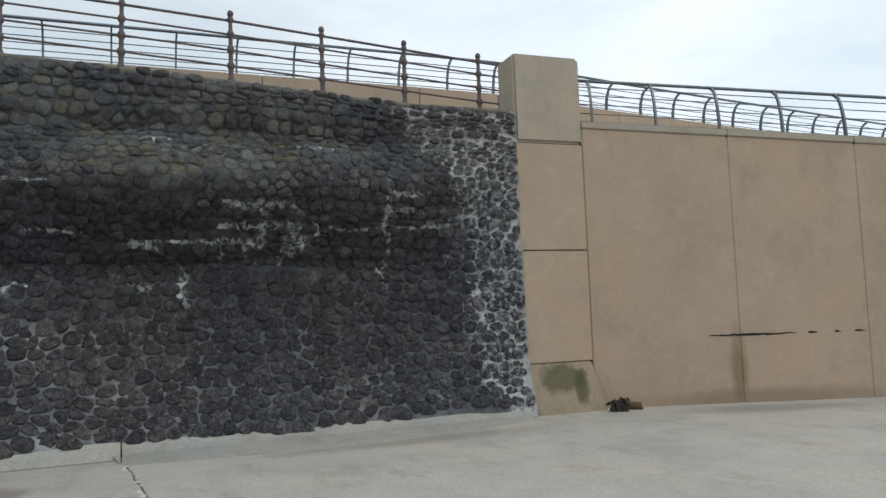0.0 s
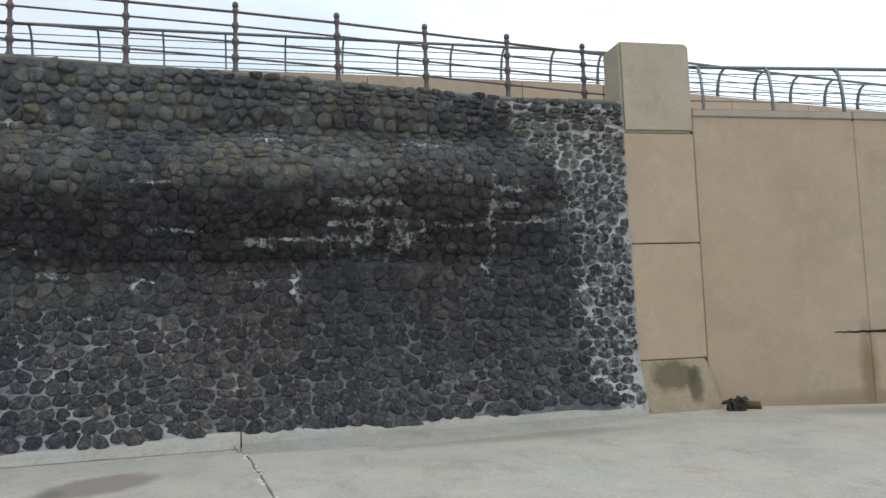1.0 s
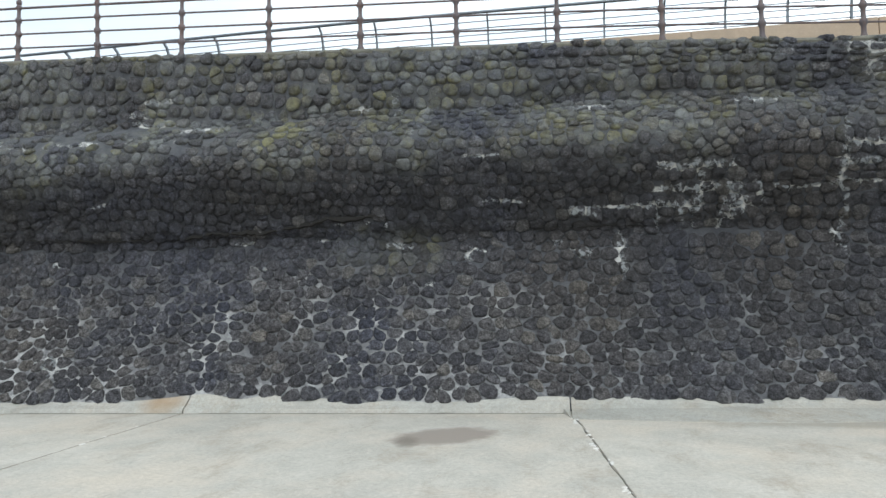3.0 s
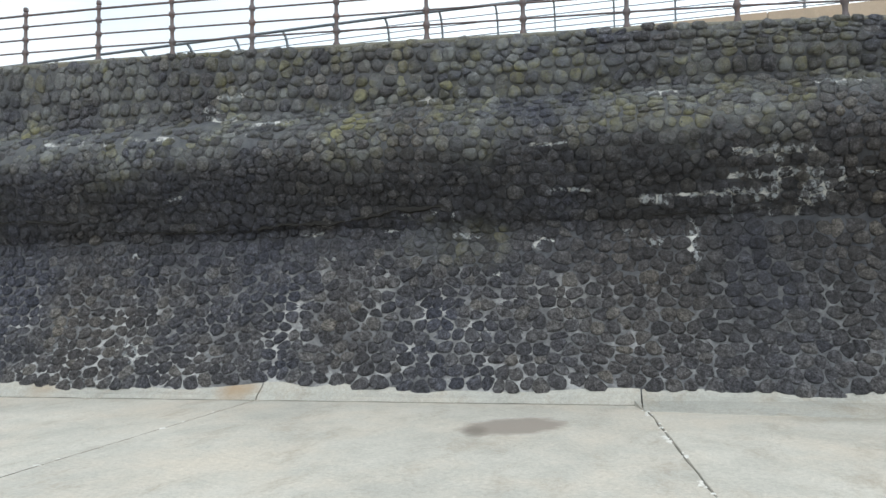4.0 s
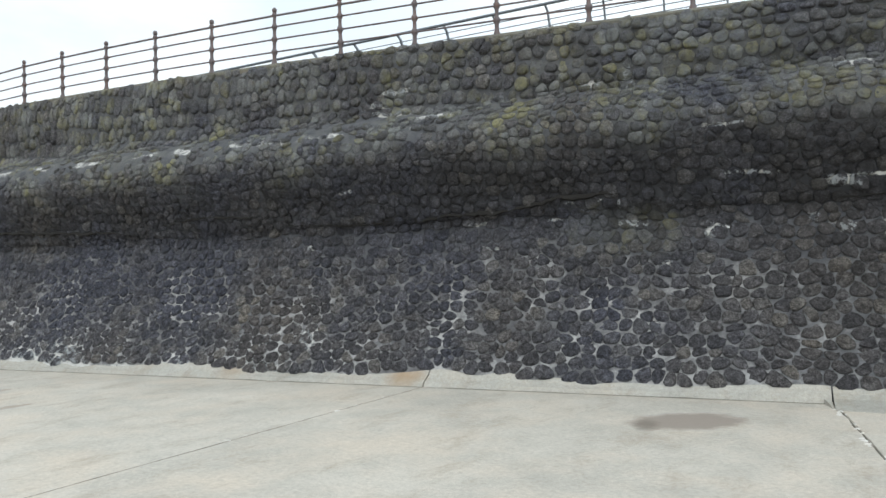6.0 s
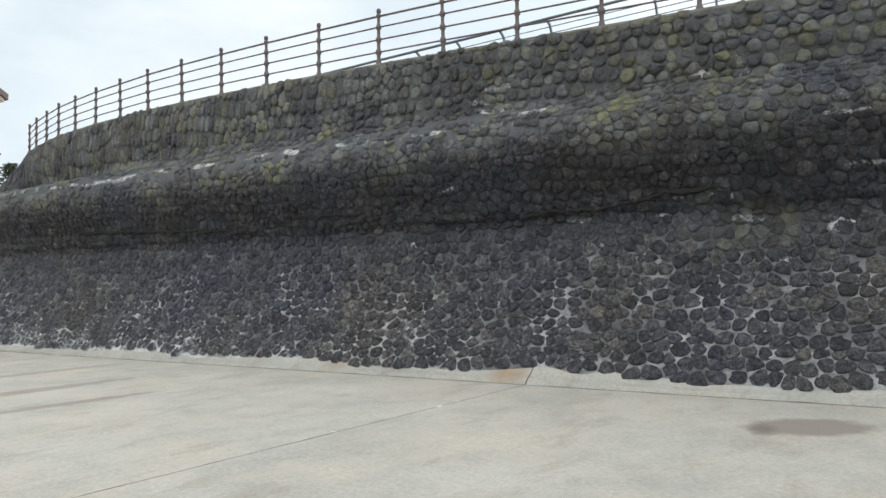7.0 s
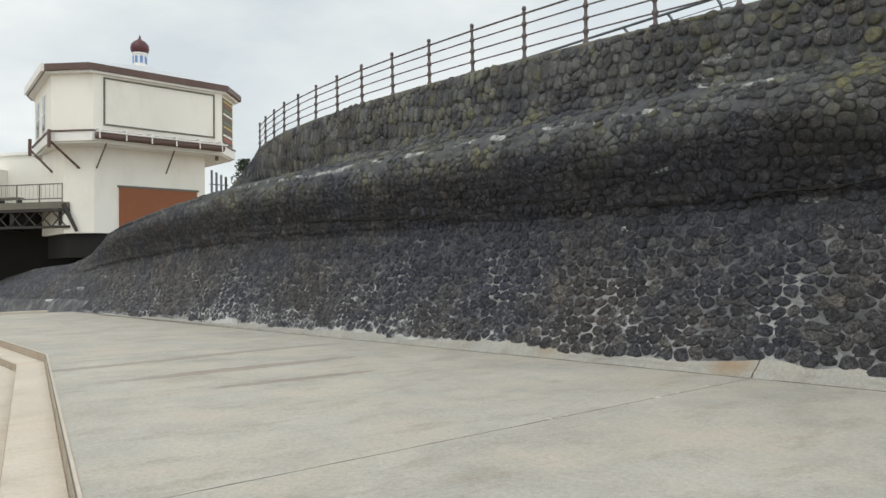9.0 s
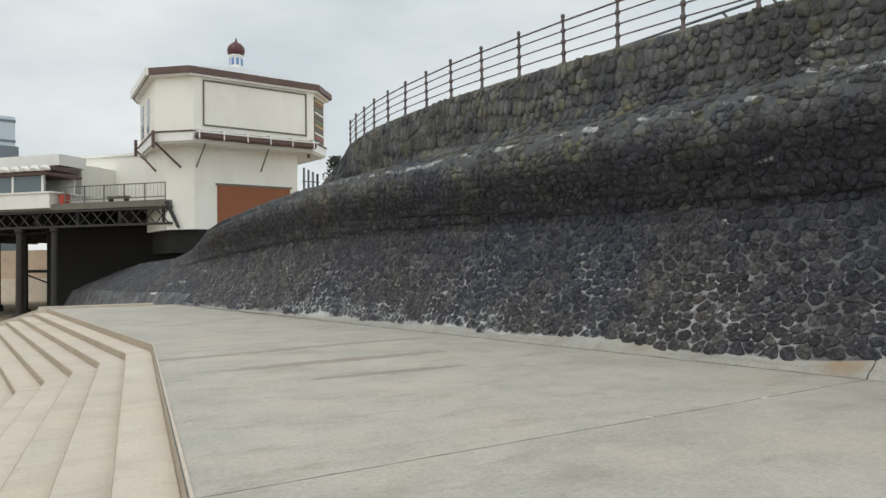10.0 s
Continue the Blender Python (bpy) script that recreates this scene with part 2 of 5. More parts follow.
MAT_ALGAE_TAN = concrete_material("algae_tan_concrete", (0.30, 0.245, 0.17), (0.38, 0.31, 0.225), (0.22, 0.19, 0.12), 2.6, worn=0.6, blots=(
    ((1.45, 13.05, 0.55), (0.44, 0.4, 0.25), 0.0, (0.0, 1.15), 1.5, (0.085, 0.08, 0.047), 0.75),
    ((1.72, 13.15, 0.40), (0.14, 0.4, 0.30), 0.0, (0.0, 1.15), 1.3, (0.085, 0.08, 0.045), 0.8)))
MAT_COPING = concrete_material("lichen_cement", (0.10, 0.10, 0.088), (0.19, 0.185, 0.155), (0.07, 0.07, 0.055), 5.0)
MAT_SAND = concrete_material("sand", (0.40, 0.33, 0.24), (0.48, 0.40, 0.30), (0.33, 0.28, 0.21), 0.25, per_piece=False)
MAT_RAIL = paint_material("weathered_rail_paint", (0.105, 0.088, 0.092), 0.55, 0.65, 0.0, (0.20, 0.095, 0.055), 9)
MAT_STEEL = paint_material("grey_galvanised_steel", (0.16, 0.18, 0.20), 0.4, 0.2, 0.6, (0.2, 0.2, 0.2), 5)
MAT_WHITE = paint_material("cream_render", (0.82, 0.80, 0.735), 0.7, 0.25, 0, (0.55, 0.49, 0.38), 0.8)
MAT_WHITE2 = paint_material("white_trim", (0.80, 0.79, 0.76), 0.5, 0.2, 0, (0.5, 0.45, 0.38), 1.2)
MAT_BROWN = paint_material("brown_fascia", (0.115, 0.07, 0.06), 0.5, 0.3, 0, (0.2, 0.15, 0.12), 1.5)
MAT_RUST = paint_material("rust_brown_shutter", (0.27, 0.095, 0.04), 0.6, 0.4, 0, (0.16, 0.06, 0.03), 1.0)
MAT_IRON = paint_material("dark_iron", (0.035, 0.033, 0.03), 0.6, 0.4, 0.2, (0.09, 0.07, 0.05), 1.2)
MAT_DECK = paint_material("deck_timber", (0.16, 0.15, 0.125), 0.8, 0.4, 0, (0.08, 0.07, 0.06), 1.5)
MAT_MAROON = paint_material("maroon_dome", (0.095, 0.03, 0.034), 0.35, 0.1, 0, (0.1, 0.03, 0.03), 2)
MAT_BLUE = paint_material("pale_blue_paint", (0.16, 0.27, 0.52), 0.5, 0.1, 0, (0.3, 0.3, 0.3), 2)
MAT_ROOF = paint_material("pale_roof_felt", (0.55, 0.56, 0.58), 0.6, 0.3, 0, (0.4, 0.4, 0.4), 0.7)
MAT_GLASS = Nodes("window_glass", 0.06, 0, 0.7).color((0.10, 0.13, 0.15)).mat
MAT_TOWER = paint_material("blue_grey_cladding", (0.50, 0.57, 0.63), 0.35, 0.1, 0, (0.3, 0.35, 0.4), 0.3)
# near-black for gaps and tar; paints in shade on abutment, footing and crack
MAT_DARK = paint_material("near_black", (0.014, 0.013, 0.012), 0.9, 0.2, 0, (0.03, 0.027, 0.024), 4)
MAT_RED = paint_material("red_paint", (0.45, 0.06, 0.04), 0.5, 0.1)
MAT_YELLOW = paint_material("ochre_paint", (0.55, 0.36, 0.10), 0.5, 0.1)
MAT_GREEN = paint_material("green_paint", (0.12, 0.20, 0.10), 0.5, 0.1)
MAT_DEBRIS = paint_material("dark_seaweed", (0.03, 0.026, 0.02), 0.7, 0.4, 0, (0.1, 0.08, 0.05), 12)
MAT_LOG = paint_material("wet_driftwood", (0.12, 0.085, 0.05), 0.8, 0.5, 0, (0.05, 0.04, 0.03), 14)
MAT_OCHRE_END = paint_material("cut_wood", (0.42, 0.28, 0.10), 0.8, 0.2)
MAT_LEAF = paint_material("leaf", (0.05, 0.07, 0.045), 0.6, 0.4, 0, (0.09, 0.1, 0.07), 12)


# ---- mesh helpers ----
def empty(name, at=(0, 0, 0)):
    ob = new(name)
    ob.matrix_basis = Matrix.Translation(at)
    return ob


def mesh_data(name, verts, faces, material, smooth=False):
    me = bpy.data.meshes.new(name)
    me.from_pydata([tuple(v) for v in verts], [], faces)
    me.materials.append(material)
    if smooth:
        me.polygons.foreach_set("use_smooth", [True] * len(me.polygons))
    return me


def put(name, me, parent=None, label=""):
    ob = new(name, me)
    if parent is not None:
        ob.parent = parent
        ob.matrix_parent_inverse = Matrix.Translation(-parent.matrix_basis.translation) if parent.parent is None else Matrix()
    if label:
        ob["label"] = label
    return ob


def part(name, bm, material, parent=None, label="", smooth=False):
    me = bpy.data.meshes.new(name)
    bmesh.ops.recalc_face_normals(bm, faces=bm.faces)
    bm.to_mesh(me)
    bm.free()
    me.materials.append(material)
    if smooth:
        me.polygons.foreach_set("use_smooth", [True] * len(me.polygons))
    return put(name, me, parent, label)


def box_bm(size, m=Matrix(), bevel=0.0):
    bm = bmesh.new()
    bmesh.ops.create_cube(bm, size=1.0, matrix=m @ Matrix.Diagonal((*size, 1)))
    if bevel:
        bmesh.ops.bevel(bm, geom=bm.edges[:], offset=bevel, segments=2, affect="EDGES")
    return bm


def prism_bm(poly, z0, z1, bevel=0.0):
    """An upright prism over a plan polygon; z0 and z1 may be functions of (x, y)."""
    f0 = z0 if callable(z0) else (lambda x, y: z0)
    f1 = z1 if callable(z1) else (lambda x, y: z1)
    bm = bmesh.new()
    lo = [bm.verts.new((x, y, f0(x, y))) for x, y in poly]
    hi = [bm.verts.new((x, y, f1(x, y))) for x, y in poly]
    n = len(poly)
    bm.faces.new(lo[::-1])
    top = bm.faces.new(hi)
    for i in range(n):
        bm.faces.new((lo[i], lo[(i + 1) % n], hi[(i + 1) % n], hi[i]))
    if bevel:
        bmesh.ops.bevel(bm, geom=list(top.edges), offset=bevel, segments=2, affect="EDGES")
    return bm


def tube_bm(points, radius, sides=8, bm=None):
    bm = bm or bmesh.new()
    pts = [Vector(p) for p in points]
    rings = []
    for i, p in enumerate(pts):
        t = (pts[min(i + 1, len(pts) - 1)] - pts[max(i - 1, 0)]).normalized()
        a = t.cross(Vector((0, 0, 1)))
        a = a.normalized() if a.length > 1e-3 else Vector((1, 0, 0))
        b = t.cross(a).normalized()
        r = radius[i] if isinstance(radius, (list, tuple)) else radius
        rings.append([bm.verts.new(p + a * r * math.cos(2 * math.pi * k / sides) + b * r * math.sin(2 * math.pi * k / sides)) for k in range(sides)])
    for r0, r1 in zip(rings, rings[1:]):
        for k in range(sides):
            bm.faces.new((r0[k], r0[(k + 1) % sides], r1[(k + 1) % sides], r1[k]))
    bm.faces.new(rings[0][::-1])
    bm.faces.new(rings[-1])
    return bm


def turned_bm(profile, sides=12, at=(0, 0, 0)):
    """A turned solid from (radius, height) pairs."""
    bm = bmesh.new()
    rings = [[bm.verts.new((at[0] + r * math.cos(2 * math.pi * k / sides), at[1] + r * math.sin(2 * math.pi * k / sides), at[2] + h)) for k in range(sides)] for r, h in profile]
    for r0, r1 in zip(rings, rings[1:]):
        for k in range(sides):
            bm.faces.new((r0[k], r0[(k + 1) % sides], r1[(k + 1) % sides], r1[k]))
    bm.faces.new(rings[0][::-1])
    bm.faces.new(rings[-1])
    return bm


def smooth01(x):
    x = np.clip(x, 0, 1)
    return x * x * (3 - 2 * x)


# ---- the wall's own frame: s along the foot, o back from it, z up ----
ORIGIN = (0.86, 12.70)
ALONG = (-0.91232, -0.40948)
BACK = (-0.40948, 0.91232)


def wall_xy(s, o):
    return ORIGIN[0] + s * ALONG[0] + o * BACK[0], ORIGIN[1] + s * ALONG[1] + o * BACK[1]


def wall_point(s, o, z):
    return Vector((*wall_xy(s, o), z))


def to_wall(x, y):
    dx, dy = x - ORIGIN[0], y - ORIGIN[1]
    return dx * ALONG[0] + dy * ALONG[1], dx * BACK[0] + dy * BACK[1]


def top_back(s):
    """How far the foot of the upper rail stands behind the wall's foot."""
    return np.interp(s, [0, 5, 10, 15, 18, 20, 22, 24, 25.5, 27, 29, 30.5, 32, 33.6, 35.4, 37], [1.40, 1.26, 1.45, 1.64, 1.85, 2.04, 2.27, 2.55, 2.85, 3.13, 3.6, 4.0, 4.5, 5.04, 5.75, 6.5])


def top_height(s):
    return 5.13 + 0.0475 * s


# ---- ground ----
SAND_Z = -1.75
bm = bmesh.new()
bmesh.ops.create_grid(bm, x_segments=40, y_segments=40, size=2500)
ground = part("ground", bm, MAT_SAND)
ground.matrix_basis = Matrix.Translation((0, 0, SAND_Z))
tagged(ground, "flat tan beach sand reaching to the horizon", "ground", kind="structure")

# ---- apron, kerb line and slabs ----
KERB_NEAR, KERB_CORNER, KERB_FAR = (25.0, 5.72), (-17.4, -2.03), (-34.95, -8.96)
END_S = 41.6
s_near, o_near = to_wall(*KERB_NEAR)
s_corner, o_corner = to_wall(*KERB_CORNER)
s_far, o_far = to_wall(*KERB_FAR)


def kerb_o(s):
    return np.interp(s, [s_near, s_corner, s_far], [o_near, o_corner, o_far])


pavement = empty("pavement")
tagged(pavement, "pale grey concrete apron in long jointed slabs", "pavement", kind="structure")
apron_plan = [wall_xy(s, o) for s, o in ((-16, 6), (-16, kerb_o(-16)), (s_corner, o_corner), (s_far, o_far), (END_S, o_far), (END_S, 0.6), (END_S, 6))]
part("bed", prism_bm(apron_plan, SAND_Z - 0.3, -0.05), MAT_DARK, pavement)
joints = [-16.0, 5.9, 11.33, END_S]
SKEW = {5.9: 0.093, 11.33: -0.035}
for s0, s1 in zip(joints, joints[1:]):
    g = 0.003
    cuts = sorted([s0 + g, s1 - g] + ([s_corner] if s0 < s_corner < s1 else []))
    cuts = [s + sum(k * kerb_o(s) for j, k in SKEW.items() if abs(s - j) < 0.1) for s in cuts]
    front = [(s, kerb_o(s)) for s in cuts]
    poly = [wall_xy(s, o) for s, o in [(s0 + g, 0.3 if s0 > 0 else 5.5), *front, (s1 - g, 0.3 if s1 > 1 else 5.5)]]
    part("slab", prism_bm(poly, -0.08, 0.0, 0.004), MAT_SLAB, pavement)

# dark joint where the apron meets the haunch
for s0, s1 in ((5.95, 11.3), (11.35, 33.0)):
    n = int((s1 - s0) * 5)
    pts = [wall_point(s0 + (s1 - s0) * k / n, -0.150 + 0.012 * noise.noise((s0 + k * 0.6, 0, 0)), 0.0) for k in range(n + 1)]
    part("joint_seal", tube_bm(pts, [max(0.002, 0.009 + 0.010 * noise.noise((s0 + k * 0.45, 5, 0))) for k in range(n + 1)], 5), MAT_DECK, pavement, "dark joint sealant")
# worn cross joints: a ragged dark line, the nearer one with crumbs of pale filler
rng = random.Random(4)
for s0, thick in ((5.9, 0.010), (11.33, 0.0035)):
    n = 70
    offs = [-0.16 - (abs(kerb_o(s0)) - 0.2) * k / n for k in range(n + 1)]
    pts = [wall_point(s0 + SKEW[s0] * o + 0.014 * noise.noise((o * 2.3, s0, 0)), o, 0.0) for o in offs]
    part("joint_seal", tube_bm(pts, [max(0.002, thick * (0.75 + 0.9 * noise.noise((o * 3.1, s0, 4)))) for o in offs], 5), MAT_DECK, pavement, "dark joint sealant")
    for k in range(34 if s0 < 6 else 6):
        o = -0.3 - rng.random() ** 0.8 * 5.0
        c, q = wall_point(s0 + SKEW[s0] * o + rng.uniform(-0.02, 0.045), o, 0.0), rng.uniform(0.014, 0.036)
        bm = bmesh.new()
        lo = [bm.verts.new(c + Vector((q * rng.uniform(0.5, 1.3) * math.cos(b * 1.047), 1.7 * q * rng.uniform(0.5, 1.3) * math.sin(b * 1.047), -0.004))) for b in range(6)]
        hi = [bm.verts.new(c.lerp(v.co, 0.7) + Vector((0, 0, 0.009))) for v in lo]
        bm.faces.new(hi)
        for b in range(6):
            bm.faces.new((lo[b], lo[(b + 1) % 6], hi[(b + 1) % 6], hi[b]))
        part("joint_filler", bm, MAT_FILLER, pavement, "crumb of pale joint filler")


def foot_wave(s):
    """The scalloped line along which the stones meet the concrete strip."""
    return 0.045 * math.sin(s * 1.25) + 0.05 * math.sin(5.0 * s + 2.2 * math.sin(1.3 * s)) * (0.6 + 0.4 * math.sin(0.7 * s)) + 0.05 * noise.noise((s * 0.8, 0, 3))


# ---- haunch: the sloping concrete strip along the wall's foot ----
haunch = empty("haunch")
tagged(haunch, "sloping concrete strip along the stone wall's foot", "kerb", kind="structure")
hj = [0.06, 5.9, 11.33, 38.0]
for s0, s1 in zip(hj, hj[1:]):
    bm = bmesh.new()
    rows = []
    n = int((s1 - s0) * 12)
    for i in range(n + 1):
        s = s0 + 0.01 + (s1 - s0 - 0.02) * i / n
        k = float(np.interp(s, [0, 20, 38], [1.0, 1.0, 0.35]))
        wide = float(np.interp(s, [0, 1.2, 3.0, 4.6, 5.9, 5.95], [0.12, 0.45, 0.72, 0.62, 0.45, 0.0]))
        wave = foot_wave(s)
        wob = 0.03 * noise.noise((s * 1.3, 4, 0))
        prof = [(-0.14 * k - wide + wob * 0.4, -0.04), (-0.13 * k - wide + wob * 0.4, 0.006), (-0.10, 0.06 * k), (0.03 + 0.3 * wave, (0.11 + 0.5 * wave) * k), (0.13 + 0.62 * wave, 0.19 * k + wave), (0.6, 0.20 * k + wave), (0.6, -0.04)]
        rows.append([bm.verts.new(wall_point(s, o, z)) for o, z in prof])
    for r0, r1 in zip(rows, rows[1:]):
        for j in range(len(r0) - 1):
            bm.faces.new((r0[j], r0[j + 1], r1[j + 1], r1[j]))
    bm.faces.new(rows[0])
    bm.faces.new(rows[-1][::-1])
    part("haunch_block", bm, MAT_HAUNCH, haunch)

DRAIN = (26.2, 5.05)

# ---- the stone sea wall ----
PROFILE = [(0.04, 0.02), (0.10, 0.18), (0.50, 0.80), (0.83, 1.50), (1.03, 2.15), (1.12, 2.56), (1.05, 2.63), (0.93, 2.95), (0.72, 3.35), (0.60, 3.70),
           (0.68, 4.00), (0.96, 4.28), (1.22, 4.50), (1.33, 4.78)]
PILLAR_PROFILE = [(0.0, 0.02), (0.03, 0.18), (0.20, 0.75), (0.24, 1.40), (0.26, 2.05), (0.27, 2.45), (0.27, 2.60), (0.28, 2.95), (0.28, 3.35), (0.28, 3.65),
                  (0.28, 3.95), (0.29, 4.2), (0.29, 4.4), (0.30, 4.55)]
NOSE_S, NOSE_Z = [0, 28, 32.6, 37.3, 40.6, 45, 50, 56, 62, 67, 73], [4.15, 4.15, 3.9, 3.55, 3.25, 2.6, 2.05, 1.95, 1.5, 1.05, 0.2]


def section(s):
    """The wall's profile at s, as control points (o, z)."""
    w = float(smooth01(s / 2.6))
    k = float(np.interp(s, NOSE_S, NOSE_Z)) / 4.15
    ob, zt = float(top_back(min(s, 37))), top_height(min(s, 37))
    e = float(smooth01((s - 35.6) / 2.6))
    zb = 4.78 + 0.5 * float(smooth01((s - 26) / 10))
    flare = float(smooth01((s - 30) / 20))
    hump = float(smooth01((s - 37) / 11))
    base = []
    for j, ((o1, z1), (o0, z0)) in enumerate(zip(PROFILE, PILLAR_PROFILE)):
        o, z = o1 * (1 + 0.5 * flare), z1 * k
        if j < 12:
            o += (0.15 + 2.3 * (z1 / 4.3) ** 1.8 - o) * hump
        if j == 13:
            o, z = ob - 0.18, zb * k * (1 - e) + (4.2 * k + 0.1) * e
        elif j == 12:
            o, z = 0.5 * (o + 0.15 + ob - 0.3), (4.50 * (1 - flare) + 4.3 * flare) * k + 0.35 * (zb - 4.78)
        base.append((o0 + (o - o0) * w, z0 + (z - z0) * w))
    sink = float(smooth01((s - 41.2) / 1.2))
    base[0] = (base[0][0] - 1.0 * sink, base[0][1] - 1.9 * sink)
    base[1] = (base[1][0] - 0.35 * sink, base[1][1] - 0.5 * sink)
    o13, z13 = base[13]
    ot = ob * (1 - e) + 4.0 * e
    zt = zt * (1 - e) + (4.2 * k + 0.16) * e
    last = [(ot - 0.14, 0.5 * (z13 + zt)), (ot - 0.10, zt - 0.10), (ot - 0.02, zt), (ot + 0.9, zt + 0.02)]
    last0 = [(0.30, 4.72), (0.31, 4.86), (0.38, 4.95), (1.5, 5.08)]
    base += [(a0 + (a1 - a0) * w, b0 + (b1 - b0) * w) for (a1, b1), (a0, b0) in zip(last, last0)]
    return np.array(base)


ref = section(10.0)
KNOTS = np.r_[0, np.cumsum(np.hypot(*np.diff(ref, axis=0).T))]
U_TOP = float(KNOTS[-2])
S_GRID = np.arange(-0.1, 73.0, 0.2)
U_GRID = np.arange(0, KNOTS[-1] + 1e-6, 0.05)


def spline(knots, values, at):
    """Cubic Hermite through the values with gentle tangents."""
    d = np.diff(values, axis=0) / np.diff(knots)[:, None]
    m = np.vstack([d[:1], 0.5 * (d[1:] + d[:-1]), d[-1:]])
    i = np.clip(np.searchsorted(knots, at, side="right") - 1, 0, len(knots) - 2)
    h = (knots[i + 1] - knots[i])[:, None]
    t = ((at - knots[i]) / (knots[i + 1] - knots[i]))[:, None]
    return ((2 * t**3 - 3 * t**2 + 1) * values[i] + (t**3 - 2 * t**2 + t) * h * m[i] + (-2 * t**3 + 3 * t**2) * values[i + 1] + (t**3 - t**2) * h * m[i + 1])


GRID = np.zeros((len(S_GRID), len(U_GRID), 3))
for i, s in enumerate(S_GRID):
    oz = spline(KNOTS, section(s), U_GRID)
    soft = float(smooth01(s / 3)) * 0.05
    for j, u in enumerate(U_GRID):
        o = oz[j, 0] + soft * noise.noise((s * 0.35, u * 0.5, 2.0))
        GRID[i, j] = (*wall_xy(s, o), oz[j, 1] + 0.5 * soft * noise.noise((s * 0.3, u * 0.4, 7.0)))
DS, DU = np.gradient(GRID, axis=0), np.gradient(GRID, axis=1)
NORMAL = np.cross(DU, DS)
NORMAL /= np.linalg.norm(NORMAL, axis=2, keepdims=True) + 1e-9
if NORMAL[20, 10] @ np.array([BACK[0], BACK[1], 0]) > 0:
    NORMAL = -NORMAL


def on_wall(s, u, h):
    """Points on the wall's face at (s, u), h out of it (arrays)."""
    x = np.clip((s - S_GRID[0]) / 0.2, 0, len(S_GRID) - 1.001)
    y = np.clip(u / 0.05, 0, len(U_GRID) - 1.001)
    i, j = x.astype(int), y.astype(int)
    fx, fy = (x - i)[:, None], (y - j)[:, None]

    def at(g):
        return g[i, j] * (1 - fx) * (1 - fy) + g[i + 1, j] * fx * (1 - fy) + g[i, j + 1] * (1 - fx) * fy + g[i + 1, j + 1] * fx * fy

    return at(GRID) + at(NORMAL) * np.asarray(h)[:, None]


# lime that has wept out of the joints: (s, z, half width, half height)
LIME = [(2.03, 3.0, 0.05, 0.95), (1.72, 3.52, 0.32, 0.06), (1.85, 3.28, 0.22, 0.05), (1.1, 3.05, 0.34, 0.05), (4.0, 3.35, 0.50, 0.05), (3.98, 3.2, 0.07, 0.3),
        (4.0, 3.06, 0.60, 0.05), (4.4, 2.84, 0.42, 0.045), (4.06, 2.66, 0.045, 0.22), (3.5, 2.82, 0.05, 0.22), (5.6, 2.80, 0.22, 0.07), (5.08, 2.1, 0.045, 0.34),
        (5.62, 2.2, 0.10, 0.07), (6.7, 2.92, 0.30, 0.035), (6.0, 2.36, 0.07, 0.06), (7.0, 3.6, 0.3, 0.025), (7.2, 2.27, 0.2, 0.025), (8.4, 4.62, 0.10, 0.16), (9.0, 4.55, 0.16, 0.06),
        (3.0, 4.32, 0.3, 0.05), (5.5, 4.35, 0.2, 0.05), (9.6, 2.46, 0.2, 0.025), (8.4, 2.40, 0.25, 0.04), (12.4, 4.9, 0.30, 0.05), (12.8, 4.65, 0.22, 0.05), (12.55, 4.5, 0.35, 0.04), (11.6, 4.3, 0.3, 0.05), (13.2, 3.1, 0.22, 0.03),
        (4.58, 2.68, 0.04, 0.2), (3.63, 2.68, 0.04, 0.2), (4.25, 2.66, 0.035, 0.16), (3.37, 2.85, 0.05, 0.2), (3.15, 2.95, 0.05, 0.15), (4.9, 2.84, 0.6, 0.03), (2.2, 3.02, 0.8, 0.025), (7.33, 2.24, 0.06, 0.12),
        (9.3, 2.72, 0.12, 0.025), (8.6, 2.66, 0.05, 0.06), (8.9, 2.70, 0.1, 0.02), (10.9, 2.5, 0.2, 0.03), (14.1, 2.2, 0.05, 0.05), (10.6, 2.05, 0.12, 0.04), (7.9, 1.75, 0.06, 0.06), (42.6, 1.0, 0.5, 0.07), (44.0, 0.9, 0.35, 0.06), (40.6, 1.5, 0.4, 0.05), (45.5, 0.45, 0.5, 0.06)]


